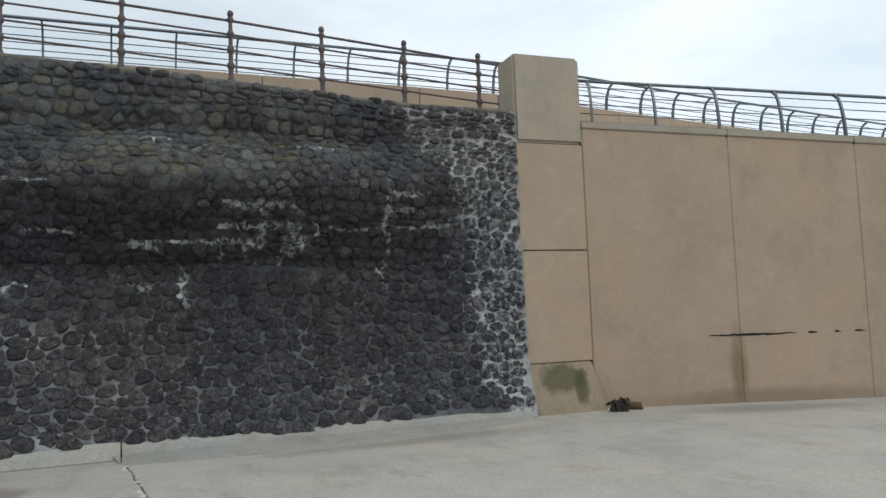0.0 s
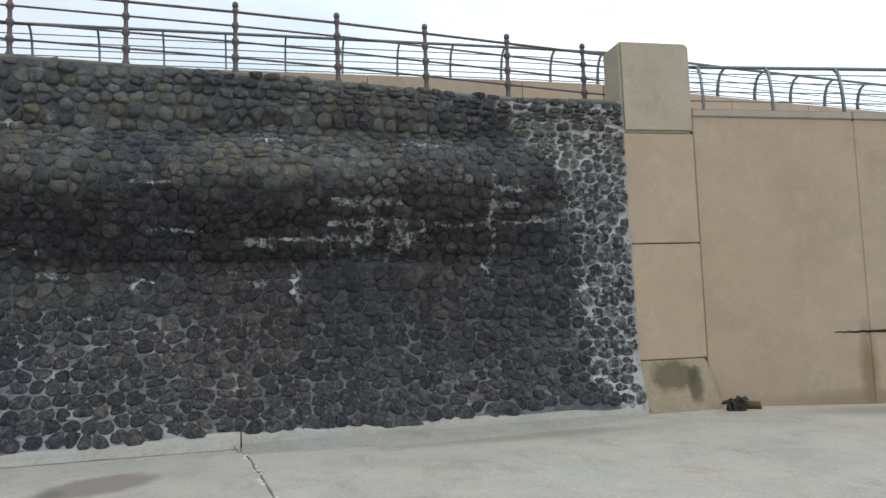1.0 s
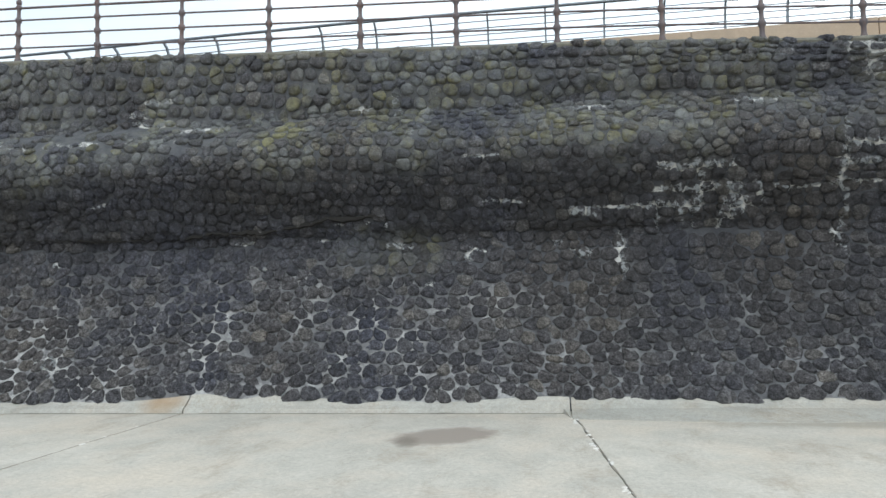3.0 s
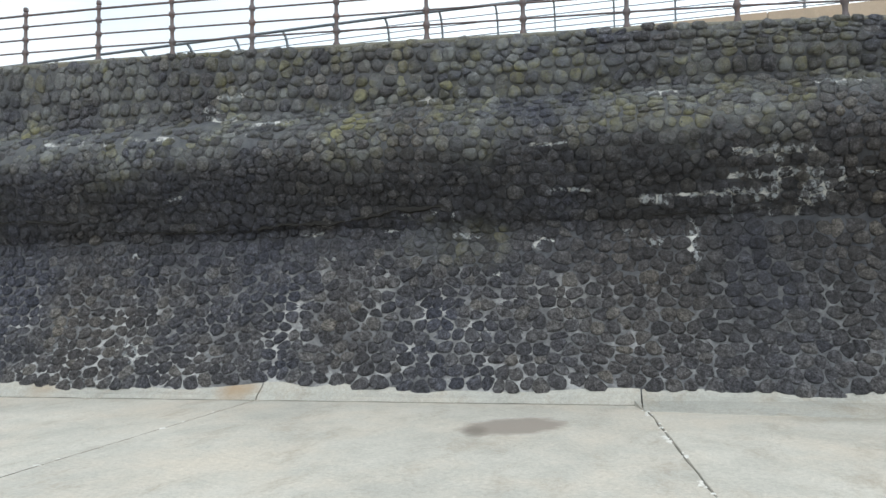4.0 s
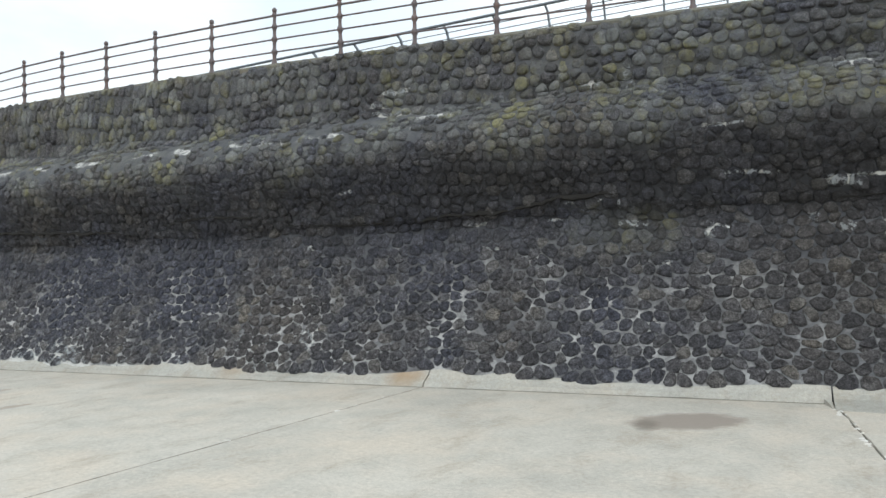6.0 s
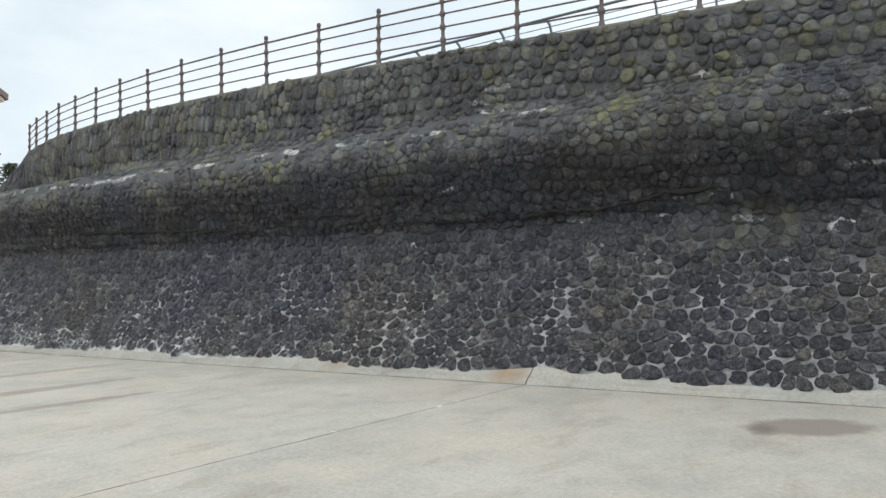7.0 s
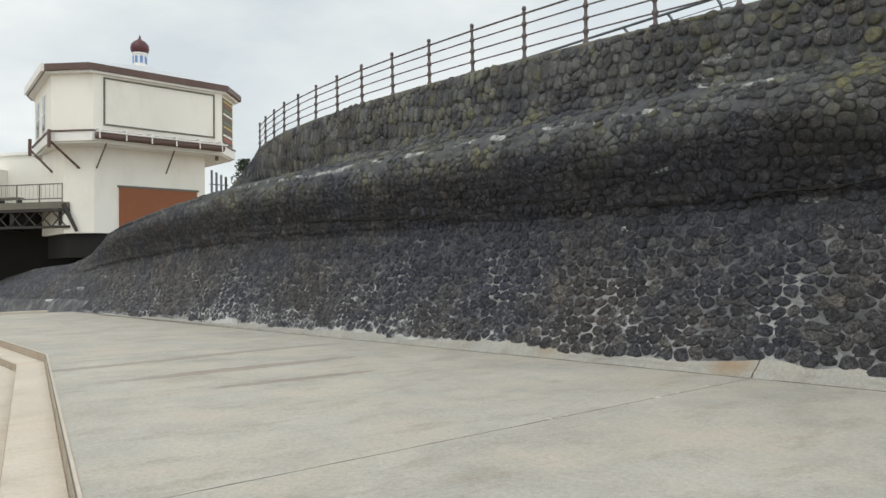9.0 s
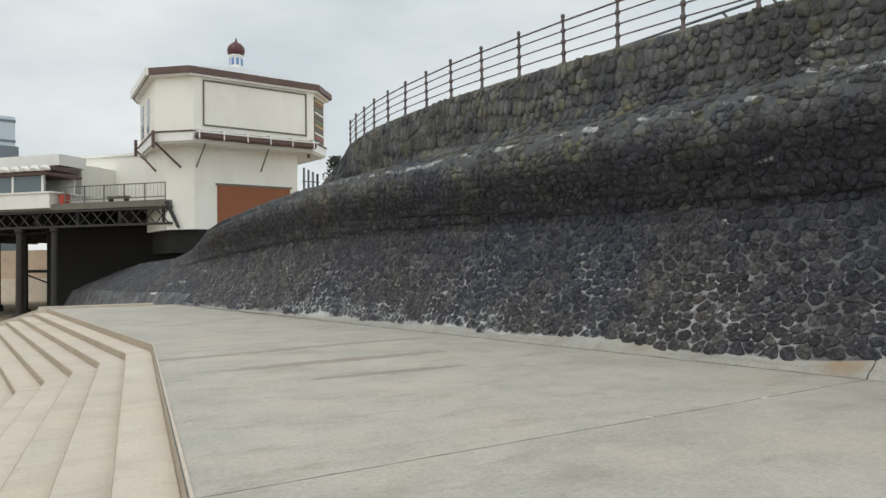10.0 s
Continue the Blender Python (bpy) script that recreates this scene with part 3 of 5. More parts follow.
def stains(p):
    """Lime, lichen, algae with painted overhang shade, and upper masks (0..1) at world points p, rows of x, y, z."""
    dx, dy, z = p[:, 0] - ORIGIN[0], p[:, 1] - ORIGIN[1], p[:, 2]
    s = dx * ALONG[0] + dy * ALONG[1]
    n1 = np.array([noise.noise((a * 1.1, b * 1.1, c * 1.1)) for a, b, c in p])
    n2 = np.array([noise.noise((a * 3.3, b * 3.3, c * 3.3 + 9)) for a, b, c in p])
    lime = np.zeros(len(p))
    for ls, lz, ws, hz in LIME:
        d = np.maximum(np.abs(s + 0.10 * n2 - ls) / ws, np.abs(z + 0.06 * n1 + 0.04 * n2 - lz) / hz)
        lime = np.maximum(lime, np.clip(1.75 - 1.1 * d, 0, 1))
    # the wide splash beside the buttress
    edge = np.interp(z, [0, 0.8, 2.0, 3.2, 4.2, 4.6, 5.2], [0.6, 1.0, 1.25, 1.25, 1.6, 2.0, 2.4])
    lime = np.maximum(lime, np.clip((edge + 0.25 * n1 + 0.3 * n2 - s) * 2.0, 0, 1) * np.interp(z, [0, 4.3, 5.2], [0.95, 0.95, 0.7]))
    # the line along the ledge's front
    lime = np.maximum(lime, np.clip(1.35 - np.abs(z - 4.13 - 0.10 * n1 - 0.08 * n2) / 0.10, 0, 1) * np.interp(s, [10, 13, 24, 29], [0, 0.75, 0.75, 0.5]) * np.clip(0.85 + 1.2 * n2, 0, 1))
    # pale splashes near the foot
    lime = np.maximum(lime, np.clip(1.5 - z / 0.75 + 0.6 * n2, 0, 1) * np.interp(s, [11, 16, 27, 32, 36], [0, 1.0, 1.0, 0.4, 0.0]) * np.clip(0.85 + 1.4 * n1, 0, 1))
    lime = np.maximum(lime, np.clip(1.0 - np.hypot((s - 13.7) / 0.5, (z - 0.7) / 0.55), 0, 1))
    lichen = np.clip((z - 3.35 + 0.5 * n1) / 0.6, 0, 1) * np.interp(s, [0, 1.5, 4, 9, 26, 36], [0.2, 0.55, 0.85, 1.0, 0.95, 0.6]) * np.clip(0.72 + 1.1 * n1 + 0.5 * n2, 0, 1)
    lichen = np.maximum(lichen, 0.55 * np.clip(1.6 - 1.3 * np.hypot((s - 8.5 + 0.5 * n1) / 0.75, (z - 2.25 + 0.2 * n2) / 0.38), 0, 1))
    # darker lower face near the buttress, fading out by s = 7.5
    low_dark = 0.42 * np.interp(s, [1.2, 2.2, 5.0, 7.5], [0.2, 1.0, 1.0, 0.0]) * np.clip((z - 0.5) / 0.6 + 0.4 * n1, 0, 1) * np.clip((3.4 - z) / 0.5, 0, 1)
    # band below the bulge: part algae, part overhang shade painted in
    algae_shade = np.clip(1.25 - np.abs(z - 3.0 + 0.18 * n1) / (0.62 + 0.25 * n1), 0, 1) * np.clip(0.85 + 0.6 * n1, 0, 1) * np.interp(s, [0.6, 1.4, 30, 40], [0.2, 0.9, 0.9, 0.3])
    upper = np.maximum(np.clip((z - 1.4 + 0.6 * n1 + 0.3 * n2) / 0.7, 0, 1), 0.6 * np.clip((s - 36) / 6, 0, 1))
    upper = np.maximum(upper, np.interp(s, [1.0, 5.0, 7.5], [0.62, 0.5, 0.0]))
    return {"lime": lime, "lichen": lichen, "algae_shade": np.maximum(algae_shade * np.interp(s, [4, 6, 13, 17], [0.75, 0.92, 0.92, 0.72]), low_dark), "upper": upper}


def with_stains(me, verts, rim=1.0):
    for key, value in stains(np.asarray(verts)).items():
        if key == "lime":
            near_buttress = ((np.asarray(verts)[:, 0] - ORIGIN[0]) * ALONG[0] + (np.asarray(verts)[:, 1] - ORIGIN[1]) * ALONG[1]) < 1.3
            runs = (np.asarray(verts)[:, 2] > 1.7) & (np.asarray(verts)[:, 2] < 3.8)
            near_buttress = near_buttress | runs
            value = value * (rim if isinstance(rim, float) else np.where(near_buttress, np.maximum(rim, np.where(runs & (np.asarray(verts)[:, 0] < -0.5), 0.85, 0.61)), rim))
        me.attributes.new(key, "FLOAT", "POINT").data.foreach_set("value", value.astype(np.float32))
    if not isinstance(rim, float):
        edge = np.where(rim > 0.9, 1.0, 0.0) * np.clip((2.0 - np.asarray(verts)[:, 2]) / 1.2, 0.15, 1.0)
        me.attributes.new("rim", "FLOAT", "POINT").data.foreach_set("value", edge.astype(np.float32))
    return me


sea_wall = empty("wall_sea")
tagged(sea_wall, "dark basalt cobble sea wall with a bulging overhang", "wall", kind="structure")
# mortar body: the face sheet closed by a back and an underside
nu = len(U_GRID)
face_pts = on_wall(np.repeat(S_GRID, nu), np.tile(U_GRID, len(S_GRID)), np.zeros(len(S_GRID) * nu))
back_pts = np.array([(*wall_xy(s, 9.0), GRID[i, -1, 2]) for i, s in enumerate(S_GRID)] + [(*wall_xy(s, 9.0), -2.2) for s in S_GRID] + [(*wall_xy(s, 0.05), -2.2) for s in S_GRID])
verts = np.vstack([face_pts, back_pts])
ns, F = len(S_GRID), len(face_pts)
faces = []
for i in range(ns - 1):
    for j in range(nu - 1):
        faces.append((i * nu + j, i * nu + j + 1, (i + 1) * nu + j + 1, (i + 1) * nu + j))
    a, b, c, e = i * nu + nu - 1, F + i, F + ns + i, F + 2 * ns + i
    faces += [(a, b, b + 1, a + nu), (b, c, c + 1, b + 1), (c, e, e + 1, c + 1), (e, i * nu, (i + 1) * nu, e + 1)]
for i in (0, ns - 1):
    faces.append(tuple([i * nu + j for j in range(nu)] + [F + i, F + ns + i, F + 2 * ns + i]))
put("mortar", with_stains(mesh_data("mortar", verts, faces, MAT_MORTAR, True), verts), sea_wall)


def clip_cell(poly, px, py, qx, qy, grow):
    """The part of a polygon on p's side of a line between p and q, which lies grow nearer to q."""
    nx, ny = qx - px, qy - py
    f = 0.5 + grow / (math.hypot(nx, ny) + 1e-6)
    mx, my = px + f * nx, py + f * ny
    out = []
    for k in range(len(poly)):
        a, b = poly[k - 1], poly[k]
        da, db = (a[0] - mx) * nx + (a[1] - my) * ny, (b[0] - mx) * nx + (b[1] - my) * ny
        if (da <= 0) != (db <= 0):
            t = da / (da - db)
            out.append((a[0] + (b[0] - a[0]) * t, a[1] + (b[1] - a[1]) * t))
        if db <= 0:
            out.append(b)
    return out


def stone_seeds():
    """Rows of stones up the face: closely packed below, coursed cobbles above."""
    rnd = random.Random(11)
    rows, u, k = [], 0.26, 0
    while u < U_TOP - 0.09:
        zone = 0 if u < 2.55 else (1 if u < 4.0 else (2 if u < 5.0 else 3))
        dh = (0.174, 0.158, 0.135, 0.180)[zone]
        dw = (0.215, 0.205, 0.205, 0.225)[zone]
        jit = (0.30, 0.20, 0.24, 0.17)[zone]
        row, s = [], -0.02 + (0.5 * dw if k % 2 else 0.0)
        while s < 60:
            grow = 1.0 if s < 26 else (1.35 if s < 44 else 1.8)
            row.append((s + rnd.uniform(-jit, jit) * dw, u + rnd.uniform(-jit, jit) * dh + (0.06 * math.sin(s * 1.7 + k) + 0.05 * math.sin(s * 0.6) if zone else foot_wave(s) * math.exp(-1.6 * (u - 0.26)) + 0.03 * math.sin(s * 0.7 + u)), zone, rnd.choice((-0.024, -0.010, 0.0, 0.010, 0.024))))
            s += dw * grow * rnd.uniform(0.85, 1.18)
        rows.append(row)
        u += dh
        k += 1
    return rows


def stone_shape(cell, ps, pu, zone, rnd):
    """Vertices and faces of one domed stone, from its cell on the face."""
    gap = (1.0, 1.0, 0.965, 0.94)[zone] * rnd.uniform(0.95, 1.03)
    far = float(np.interp(ps, [18, 28, 38, 46], [1.0, 0.75, 0.5, 0.25]))
    rise = (0.024, 0.036, 0.032, 0.050)[zone] * rnd.uniform(0.55, 1.45) * (0.25 if zone and rnd.random() < 0.14 else 1.0) * far
    cell = [c for k, c in enumerate(cell) if math.dist(c, cell[k - 1]) > 0.025]
    ring = []
    for k in range(len(cell)):
        a, b = np.array(cell[k - 1]), np.array(cell[k])
        ring += [a * 0.74 + b * 0.26, a * 0.26 + b * 0.74]
    ring = np.array(ring) - (ps, pu)
    r = np.hypot(*ring.T)[:, None]
    keep = (0.87, 0.85, 0.66, 0.64)[zone]
    ring = ring * (keep + (1 - keep) * np.minimum(1.0, r.mean() / r))
    n = len(ring)
    tilt_s, tilt_u = rnd.uniform(-0.16, 0.16) * far, rnd.uniform(-0.20, 0.14) * far
    S, U, Hh = [], [], []
    for scale, h in ((1.0, -0.045), (0.97, 0.55 * rise), (0.80, 0.97 * rise)):
        for x, y in ring * gap * scale * np.array([[rnd.uniform(0.94, 1.04)] for _ in ring]):
            S.append(ps + x)
            U.append(pu + y)
            Hh.append(h + (rnd.uniform(-0.013, 0.013) * far + tilt_s * x + tilt_u * y if h > 0 else 0))
    S.append(ps), U.append(pu), Hh.append(rise * rnd.uniform(0.98, 1.15))
    pts = on_wall(np.array(S), np.array(U), np.array(Hh))
    fc = []
    for lay in (0, 1):
        for k in range(n):
            a, b = lay * n + k, lay * n + (k + 1) % n
            fc.append((a, b, b + n, a + n))
    fc += [(2 * n + k, 2 * n + (k + 1) % n, 3 * n) for k in range(n)]
    return pts, fc


def rim_of(n):
    """1 round a stone's rim, falling to its crown: lime clings to the joints."""
    k = (n - 1) // 3
    return np.r_[np.ones(k), np.full(k, 0.96), np.full(k, 0.70), 0.58]


def build_stones():
    rows = stone_seeds()
    rnd = random.Random(5)
    far_v, far_f, far_e, count, near = [], [], [], 0, []
    for r, row in enumerate(rows):
        others = [p for q in rows[max(0, r - 2): r + 3] for p in q]
        xs = np.array([p[0] for p in others])
        order = np.argsort(xs)
        xs = xs[order]
        for ps, pu, zone, fat in row:
            if ps < -0.03 or (ps > 40.3 and pu < 0.75) or (zone == 2 and pu > 4.3 and ps > 9 and rnd.random() < float(np.interp(ps, [9, 13, 26], [0.0, 0.45, 0.6]))):
                continue
            lo, hi = np.searchsorted(xs, ps - 0.95), np.searchsorted(xs, ps + 0.95)
            cell = [(ps - 0.3, pu - 0.24), (ps + 0.3, pu - 0.24), (ps + 0.3, pu + 0.24), (ps - 0.3, pu + 0.24)]
            for q in order[lo:hi]:
                qs, qu, _, qfat = others[q]
                if (qs, qu) != (ps, pu):
                    cell = clip_cell(cell, ps, pu, qs, qu, 0.5 * (fat - qfat))
                    if len(cell) < 3:
                        break
            if len(cell) < 4:
                continue
            cell = [(max(c[0], -0.07), max(min(c[1], U_TOP - 0.025), pu - 0.12)) for c in cell]
            pts, fc = stone_shape(cell, ps, pu, zone, rnd)
            if 4.6 < ps < 13.0 and pu < 2.15 and len(near) < 300:
                near.append((pts, fc))
            else:
                far_v.append(pts)
                far_e.append(rim_of(len(pts)))
                far_f += [tuple(i + count for i in f) for f in fc]
                count += len(pts)
    allv = np.vstack(far_v)
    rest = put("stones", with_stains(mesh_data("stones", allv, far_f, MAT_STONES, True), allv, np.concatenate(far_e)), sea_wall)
    tagged(rest, kind="stuff")
    return near


NEAR_STONES = build_stones()

# cement coping along the wall's top edge
for s0, s1 in ((0.0, 6.0), (6.0, 12.0), (12.0, 18.0), (18.0, 24.0), (24.0, 30.0), (30.0, 36.0)):
    bm = bmesh.new()
    rows = []
    for i in range(31):
        s = s0 + 0.006 + (s1 - s0 - 0.012) * i / 30
        sec = section(s)
        (oe, ze), wob = sec[16], 0.018 * noise.noise((s * 1.4, 1, 5))
        rows.append([bm.verts.new(wall_point(s, oe + o, ze + z)) for o, z in ((-0.06 + wob, -0.10), (-0.075 + wob, -0.03), (-0.05 + wob, 0.006 + wob), (0.0, 0.028), (0.5, 0.03), (0.5, -0.1))])
    for r0, r1 in zip(rows, rows[1:]):
        for j in range(6):
            bm.faces.new((r0[j], r0[(j + 1) % 6], r1[(j + 1) % 6], r1[j]))
    bm.faces.new(rows[0])
    bm.faces.new(rows[-1][::-1])
    part("coping", bm, MAT_COPING, sea_wall, "lichen-grey cement coping")

# the open crack under the overhang, its shadow painted as raised black tubes: (s, z) along each run, and its thickness
rng = random.Random(17)
CRACKS = [((8.45, 8.75, 9.1, 9.45, 10.3, 11.1, 11.7, 12.1), (2.78, 2.84, 2.79, 2.80, 2.66, 2.65, 2.63, 2.58), 0.034),
          ((12.4, 13.4, 14.6), (2.62, 2.60, 2.66), 0.014), ((15.2, 16.3, 17.6), (2.82, 2.90, 2.80), 0.018),
          ((18.6, 20.0, 21.6, 23.4, 24.4), (2.72, 2.76, 2.84, 2.92, 2.90), 0.036), ((4.6, 5.2, 5.7), (2.56, 2.60, 2.56), 0.012)]
for cs, cz, thick in CRACKS:
    n = int((cs[-1] - cs[0]) / 0.07)
    S = np.linspace(cs[0], cs[-1], n)
    Z = np.interp(S, cs, cz) + np.array([0.04 * noise.noise((q * 2.6, 3, 1)) + rng.uniform(-0.014, 0.014) for q in S])
    U = np.array([np.interp(z, GRID[int((q + 0.1) / 0.2), 20:70, 2], U_GRID[20:70]) for q, z in zip(S, Z)])
    line = on_wall(S, U, np.full(n, 0.034))
    part("crack", tube_bm([tuple(q) for q in line], [max(0.003, 1.5 * thick * min(1.0, 3 * math.sin(math.pi * (i + 0.5) / n)) * (0.65 + 0.7 * noise.noise((S[i] * 1.9, 8, 2)) + rng.uniform(-0.15, 0.15))) for i in range(n)], 5), MAT_DARK, sea_wall)

# drain outlet high in the far part
drain_s, drain_u = DRAIN
hole = on_wall(np.array([drain_s]), np.array([drain_u]), np.array([0.0]))[0]
mouth = on_wall(np.array([drain_s]), np.array([drain_u]), np.array([0.10]))[0]
part("drain_rim", tube_bm([tuple(hole), tuple(mouth)], 0.19, 12), MAT_IRON, sea_wall, "rusted drain outlet")
inner = mouth + (mouth - hole) * 0.04
part("drain_mouth", tube_bm([tuple(hole), tuple(inner)], 0.15, 12), MAT_DARK, sea_wall)

# ---- buttress pillar beside the stone wall ----
PIL_U = Vector((0.932, 0.362, 0))
PIL_N = Vector((-0.362, 0.932, 0))
PIL_AT = Vector((0.80, 12.98, 0))


def pil(u, d, z):
    return PIL_AT + PIL_U * u + PIL_N * d + Vector((0, 0, z))


def block(name, u0, u1, d0, d1, z0, z1, mat, parent, label="", foot=0.0, side=0.0, bevel=0.02, lean=0.0):
    """A block in the buttress's frame; foot and side push its lower front edge out."""
    bm = bmesh.new()
    pts = [pil(u0 + lean, d0 - foot, z0), pil(u1 + side, d0 - foot, z0), pil(u1 + side, d1, z0), pil(u0, d1, z0), pil(u0, d0, z1), pil(u1, d0, z1), pil(u1, d1, z1), pil(u0, d1, z1)]
    v = [bm.verts.new(p) for p in pts]
    for f in ((3, 2, 1, 0), (4, 5, 6, 7), (0, 1, 5, 4), (1, 2, 6, 5), (2, 3, 7, 6), (3, 0, 4, 7)):
        bm.faces.new([v[i] for i in f])
    bmesh.ops.bevel(bm, geom=bm.edges[:], offset=bevel, segments=2, affect="EDGES")
    return part(name, bm, mat, parent, label)


pillar = empty("buttress_pillar", PIL_AT)
tagged(pillar, "tall tan concrete buttress pillar with splayed foot", "pillar", kind="structure")
block("core", 0.04, 1.21, 0.05, 0.55, -0.05, 5.7, MAT_DARK, pillar)
block("foot_block", 0, 1.20, 0, 0.62, -0.03, 0.79, MAT_ALGAE_TAN, pillar, "algal stained splayed foot block", foot=0.22, side=0.16, bevel=0.012, lean=0.10)
for z0, z1 in ((0.80, 2.62), (2.635, 4.41)):
    block("panel", 0, 1.23, 0, 0.62, z0, z1, MAT_TAN, pillar, bevel=0.012)
block("cap_block", 0, 1.25, -0.01, 0.62, 4.425, 5.92, MAT_TAN_TOP, pillar, "greyer cap block with rounded edges", bevel=0.045)

# ---- tan panel wall beyond the pillar ----
PAN0, PAN_DIR = Vector((2.05, 13.47, 0)), Vector((0.9985, 0.055, 0)).normalized()
PAN_N = Vector((-PAN_DIR.y, PAN_DIR.x, 0))


def pan(u, d, z):
    return PAN0 + PAN_DIR * u + PAN_N * d + Vector((0, 0, z))


def panel_top(u):
    return 4.82 - 0.083 * u


panel_wall = empty("wall_panels", PAN0)
tagged(panel_wall, "smooth tan precast concrete panel wall", "wall", kind="structure")
part("backing", prism_bm([tuple(pan(u, d, 0).xy) for u, d in ((-0.1, 0.012), (13.4, 0.012), (13.4, 0.4), (-0.1, 0.4))], -0.05, lambda x, y: panel_top((x - PAN0.x) / PAN_DIR.x) - 0.14), MAT_TAN, panel_wall)
for u0, u1 in ((-0.1, 2.40), (2.40, 4.60), (4.60, 6.8), (6.8, 9.0), (9.0, 11.2), (11.2, 13.4)):
    g = 0.012
    bm = bmesh.new()
    v = [bm.verts.new(pan(u, d, z(u))) for d in (0, 0.5) for u, z in ((u0 + g, lambda q: -0.05), (u1 - g, lambda q: -0.05), (u1 - g, lambda q: panel_top(q) - 0.12), (u0 + g, lambda q: panel_top(q) - 0.12))]
    for f in ((0, 1, 2, 3), (7, 6, 5, 4), (0, 4, 5, 1), (1, 5, 6, 2), (2, 6, 7, 3), (3, 7, 4, 0)):
        bm.faces.new([v[i] for i in f])
    bmesh.ops.bevel(bm, geom=bm.edges[:], offset=0.008, segments=1, affect="EDGES")
    part("panel", bm, MAT_TAN, panel_wall)
    bm = bmesh.new()
    v = [bm.verts.new(pan(u, d, panel_top(u) + dz)) for d in (-0.025, 0.55) for u, dz in ((u0 + 0.003, -0.118), (u1 - 0.003, -0.118), (u1 - 0.003, 0), (u0 + 0.003, 0))]
    for f in ((0, 1, 2, 3), (7, 6, 5, 4), (0, 4, 5, 1), (1, 5, 6, 2), (2, 6, 7, 3), (3, 7, 4, 0)):
        bm.faces.new([v[i] for i in f])
    bmesh.ops.bevel(bm, geom=bm.edges[:], offset=0.015, segments=2, affect="EDGES")
    part("coping", bm, MAT_TAN_TOP, panel_wall)
# the black tide mark, a broken line of tar on the panels
rng = random.Random(8)
for u0, u1 in ((1.88, 3.36), (3.56, 3.72), (4.02, 4.12), (4.36, 4.53)):
    pts, n = [], max(3, int((u1 - u0) / 0.07))
    for k in range(n + 1):
        pts.append(pan(u0 + (u1 - u0) * k / n, -0.002, 1.125 + rng.uniform(-0.008, 0.008)))
    part("tar_mark", tube_bm(pts, [0.006 + 0.016 * math.sin(math.pi * min(1, (k + 0.4) / n)) * rng.uniform(0.6, 1) for k in range(n + 1)], 5), MAT_DARK, panel_wall)

# ---- promenade behind the walls ----
promenade = empty("promenade")
tagged(promenade, "upper promenade paving behind the sea wall", "pavement", kind="structure")
part("paving", prism_bm([wall_xy(s, o) for s, o in ((0.0, 1.6), (0.0, 9.0), (-1.2, 9.0), (-1.2, 1.6))], 0.5, 4.9), MAT_SLAB, promenade)
part("paving", prism_bm([tuple(pan(u, d, 0).xy) for u, d in ((-1.0, 0.56), (13.4, 0.56), (13.4, 14), (-1.0, 9))], 0.5, lambda x, y: 4.72 - 0.08 * (x - 2) if x > 1 else 4.8), MAT_SLAB, promenade)


# ---- old cast-iron railing on the stone wall ----
def railing_post():
    post = empty("railing_post")
    prof = [(0.062, -0.12), (0.062, 0.02), (0.050, 0.05), (0.038, 0.09), (0.038, 0.19), (0.058, 0.22), (0.062, 0.25), (0.058, 0.28), (0.036, 0.31), (0.034, 0.44), (0.055, 0.47),
            (0.060, 0.50), (0.055, 0.53), (0.034, 0.56), (0.032, 0.69), (0.053, 0.72), (0.058, 0.75), (0.053, 0.78), (0.032, 0.81), (0.030, 0.93), (0.046, 0.96), (0.052, 0.99), (0.040, 1.02), (0.026, 1.04)]
    part("shaft", turned_bm(prof, 12), MAT_RAIL, post, smooth=True)
    part("finial", turned_bm([(0.024, 1.035), (0.044, 1.045), (0.048, 1.07), (0.046, 1.10), (0.030, 1.125), (0.008, 1.132)], 12), MAT_RAIL, post, smooth=True)
    return tagged(post, "weathered cast iron baluster post with ball finial", "railing post", "posts of the old railing")


POST_S = [0.02, 1.45, 2.88, 4.33] + [4.33 + 1.57 * k for k in range(1, 8)] + [15.32 + 1.68 * k for k in range(1, 13)]


def post_at(s):
    return wall_point(s, float(top_back(s)), top_height(s) + 0.01)


first = railing_post()
first.matrix_basis = Matrix.Translation(post_at(POST_S[0]))
for s in POST_S[1:]:
    copy_thing(first, Matrix.Translation(post_at(s)) @ pose(0, 0, 0, random.uniform(-0.8, 0.8), random.uniform(-0.8, 0.8), random.uniform(0, 90)))
old_rail = empty("old_railing_bars", post_at(0.02))
tagged(old_rail, "thin weathered iron rails between baluster posts", "railing", "old railing")
for h, r in ((0.97, 0.021), (0.75, 0.016), (0.50, 0.016), (0.25, 0.016)):
    stops = [post_at(-0.45) + Vector((0, 0, h))] + [post_at(s) + Vector((0, 0, h)) for s in POST_S]
    part("bar", tube_bm(stops, r, 6), MAT_RAIL, old_rail, smooth=True)


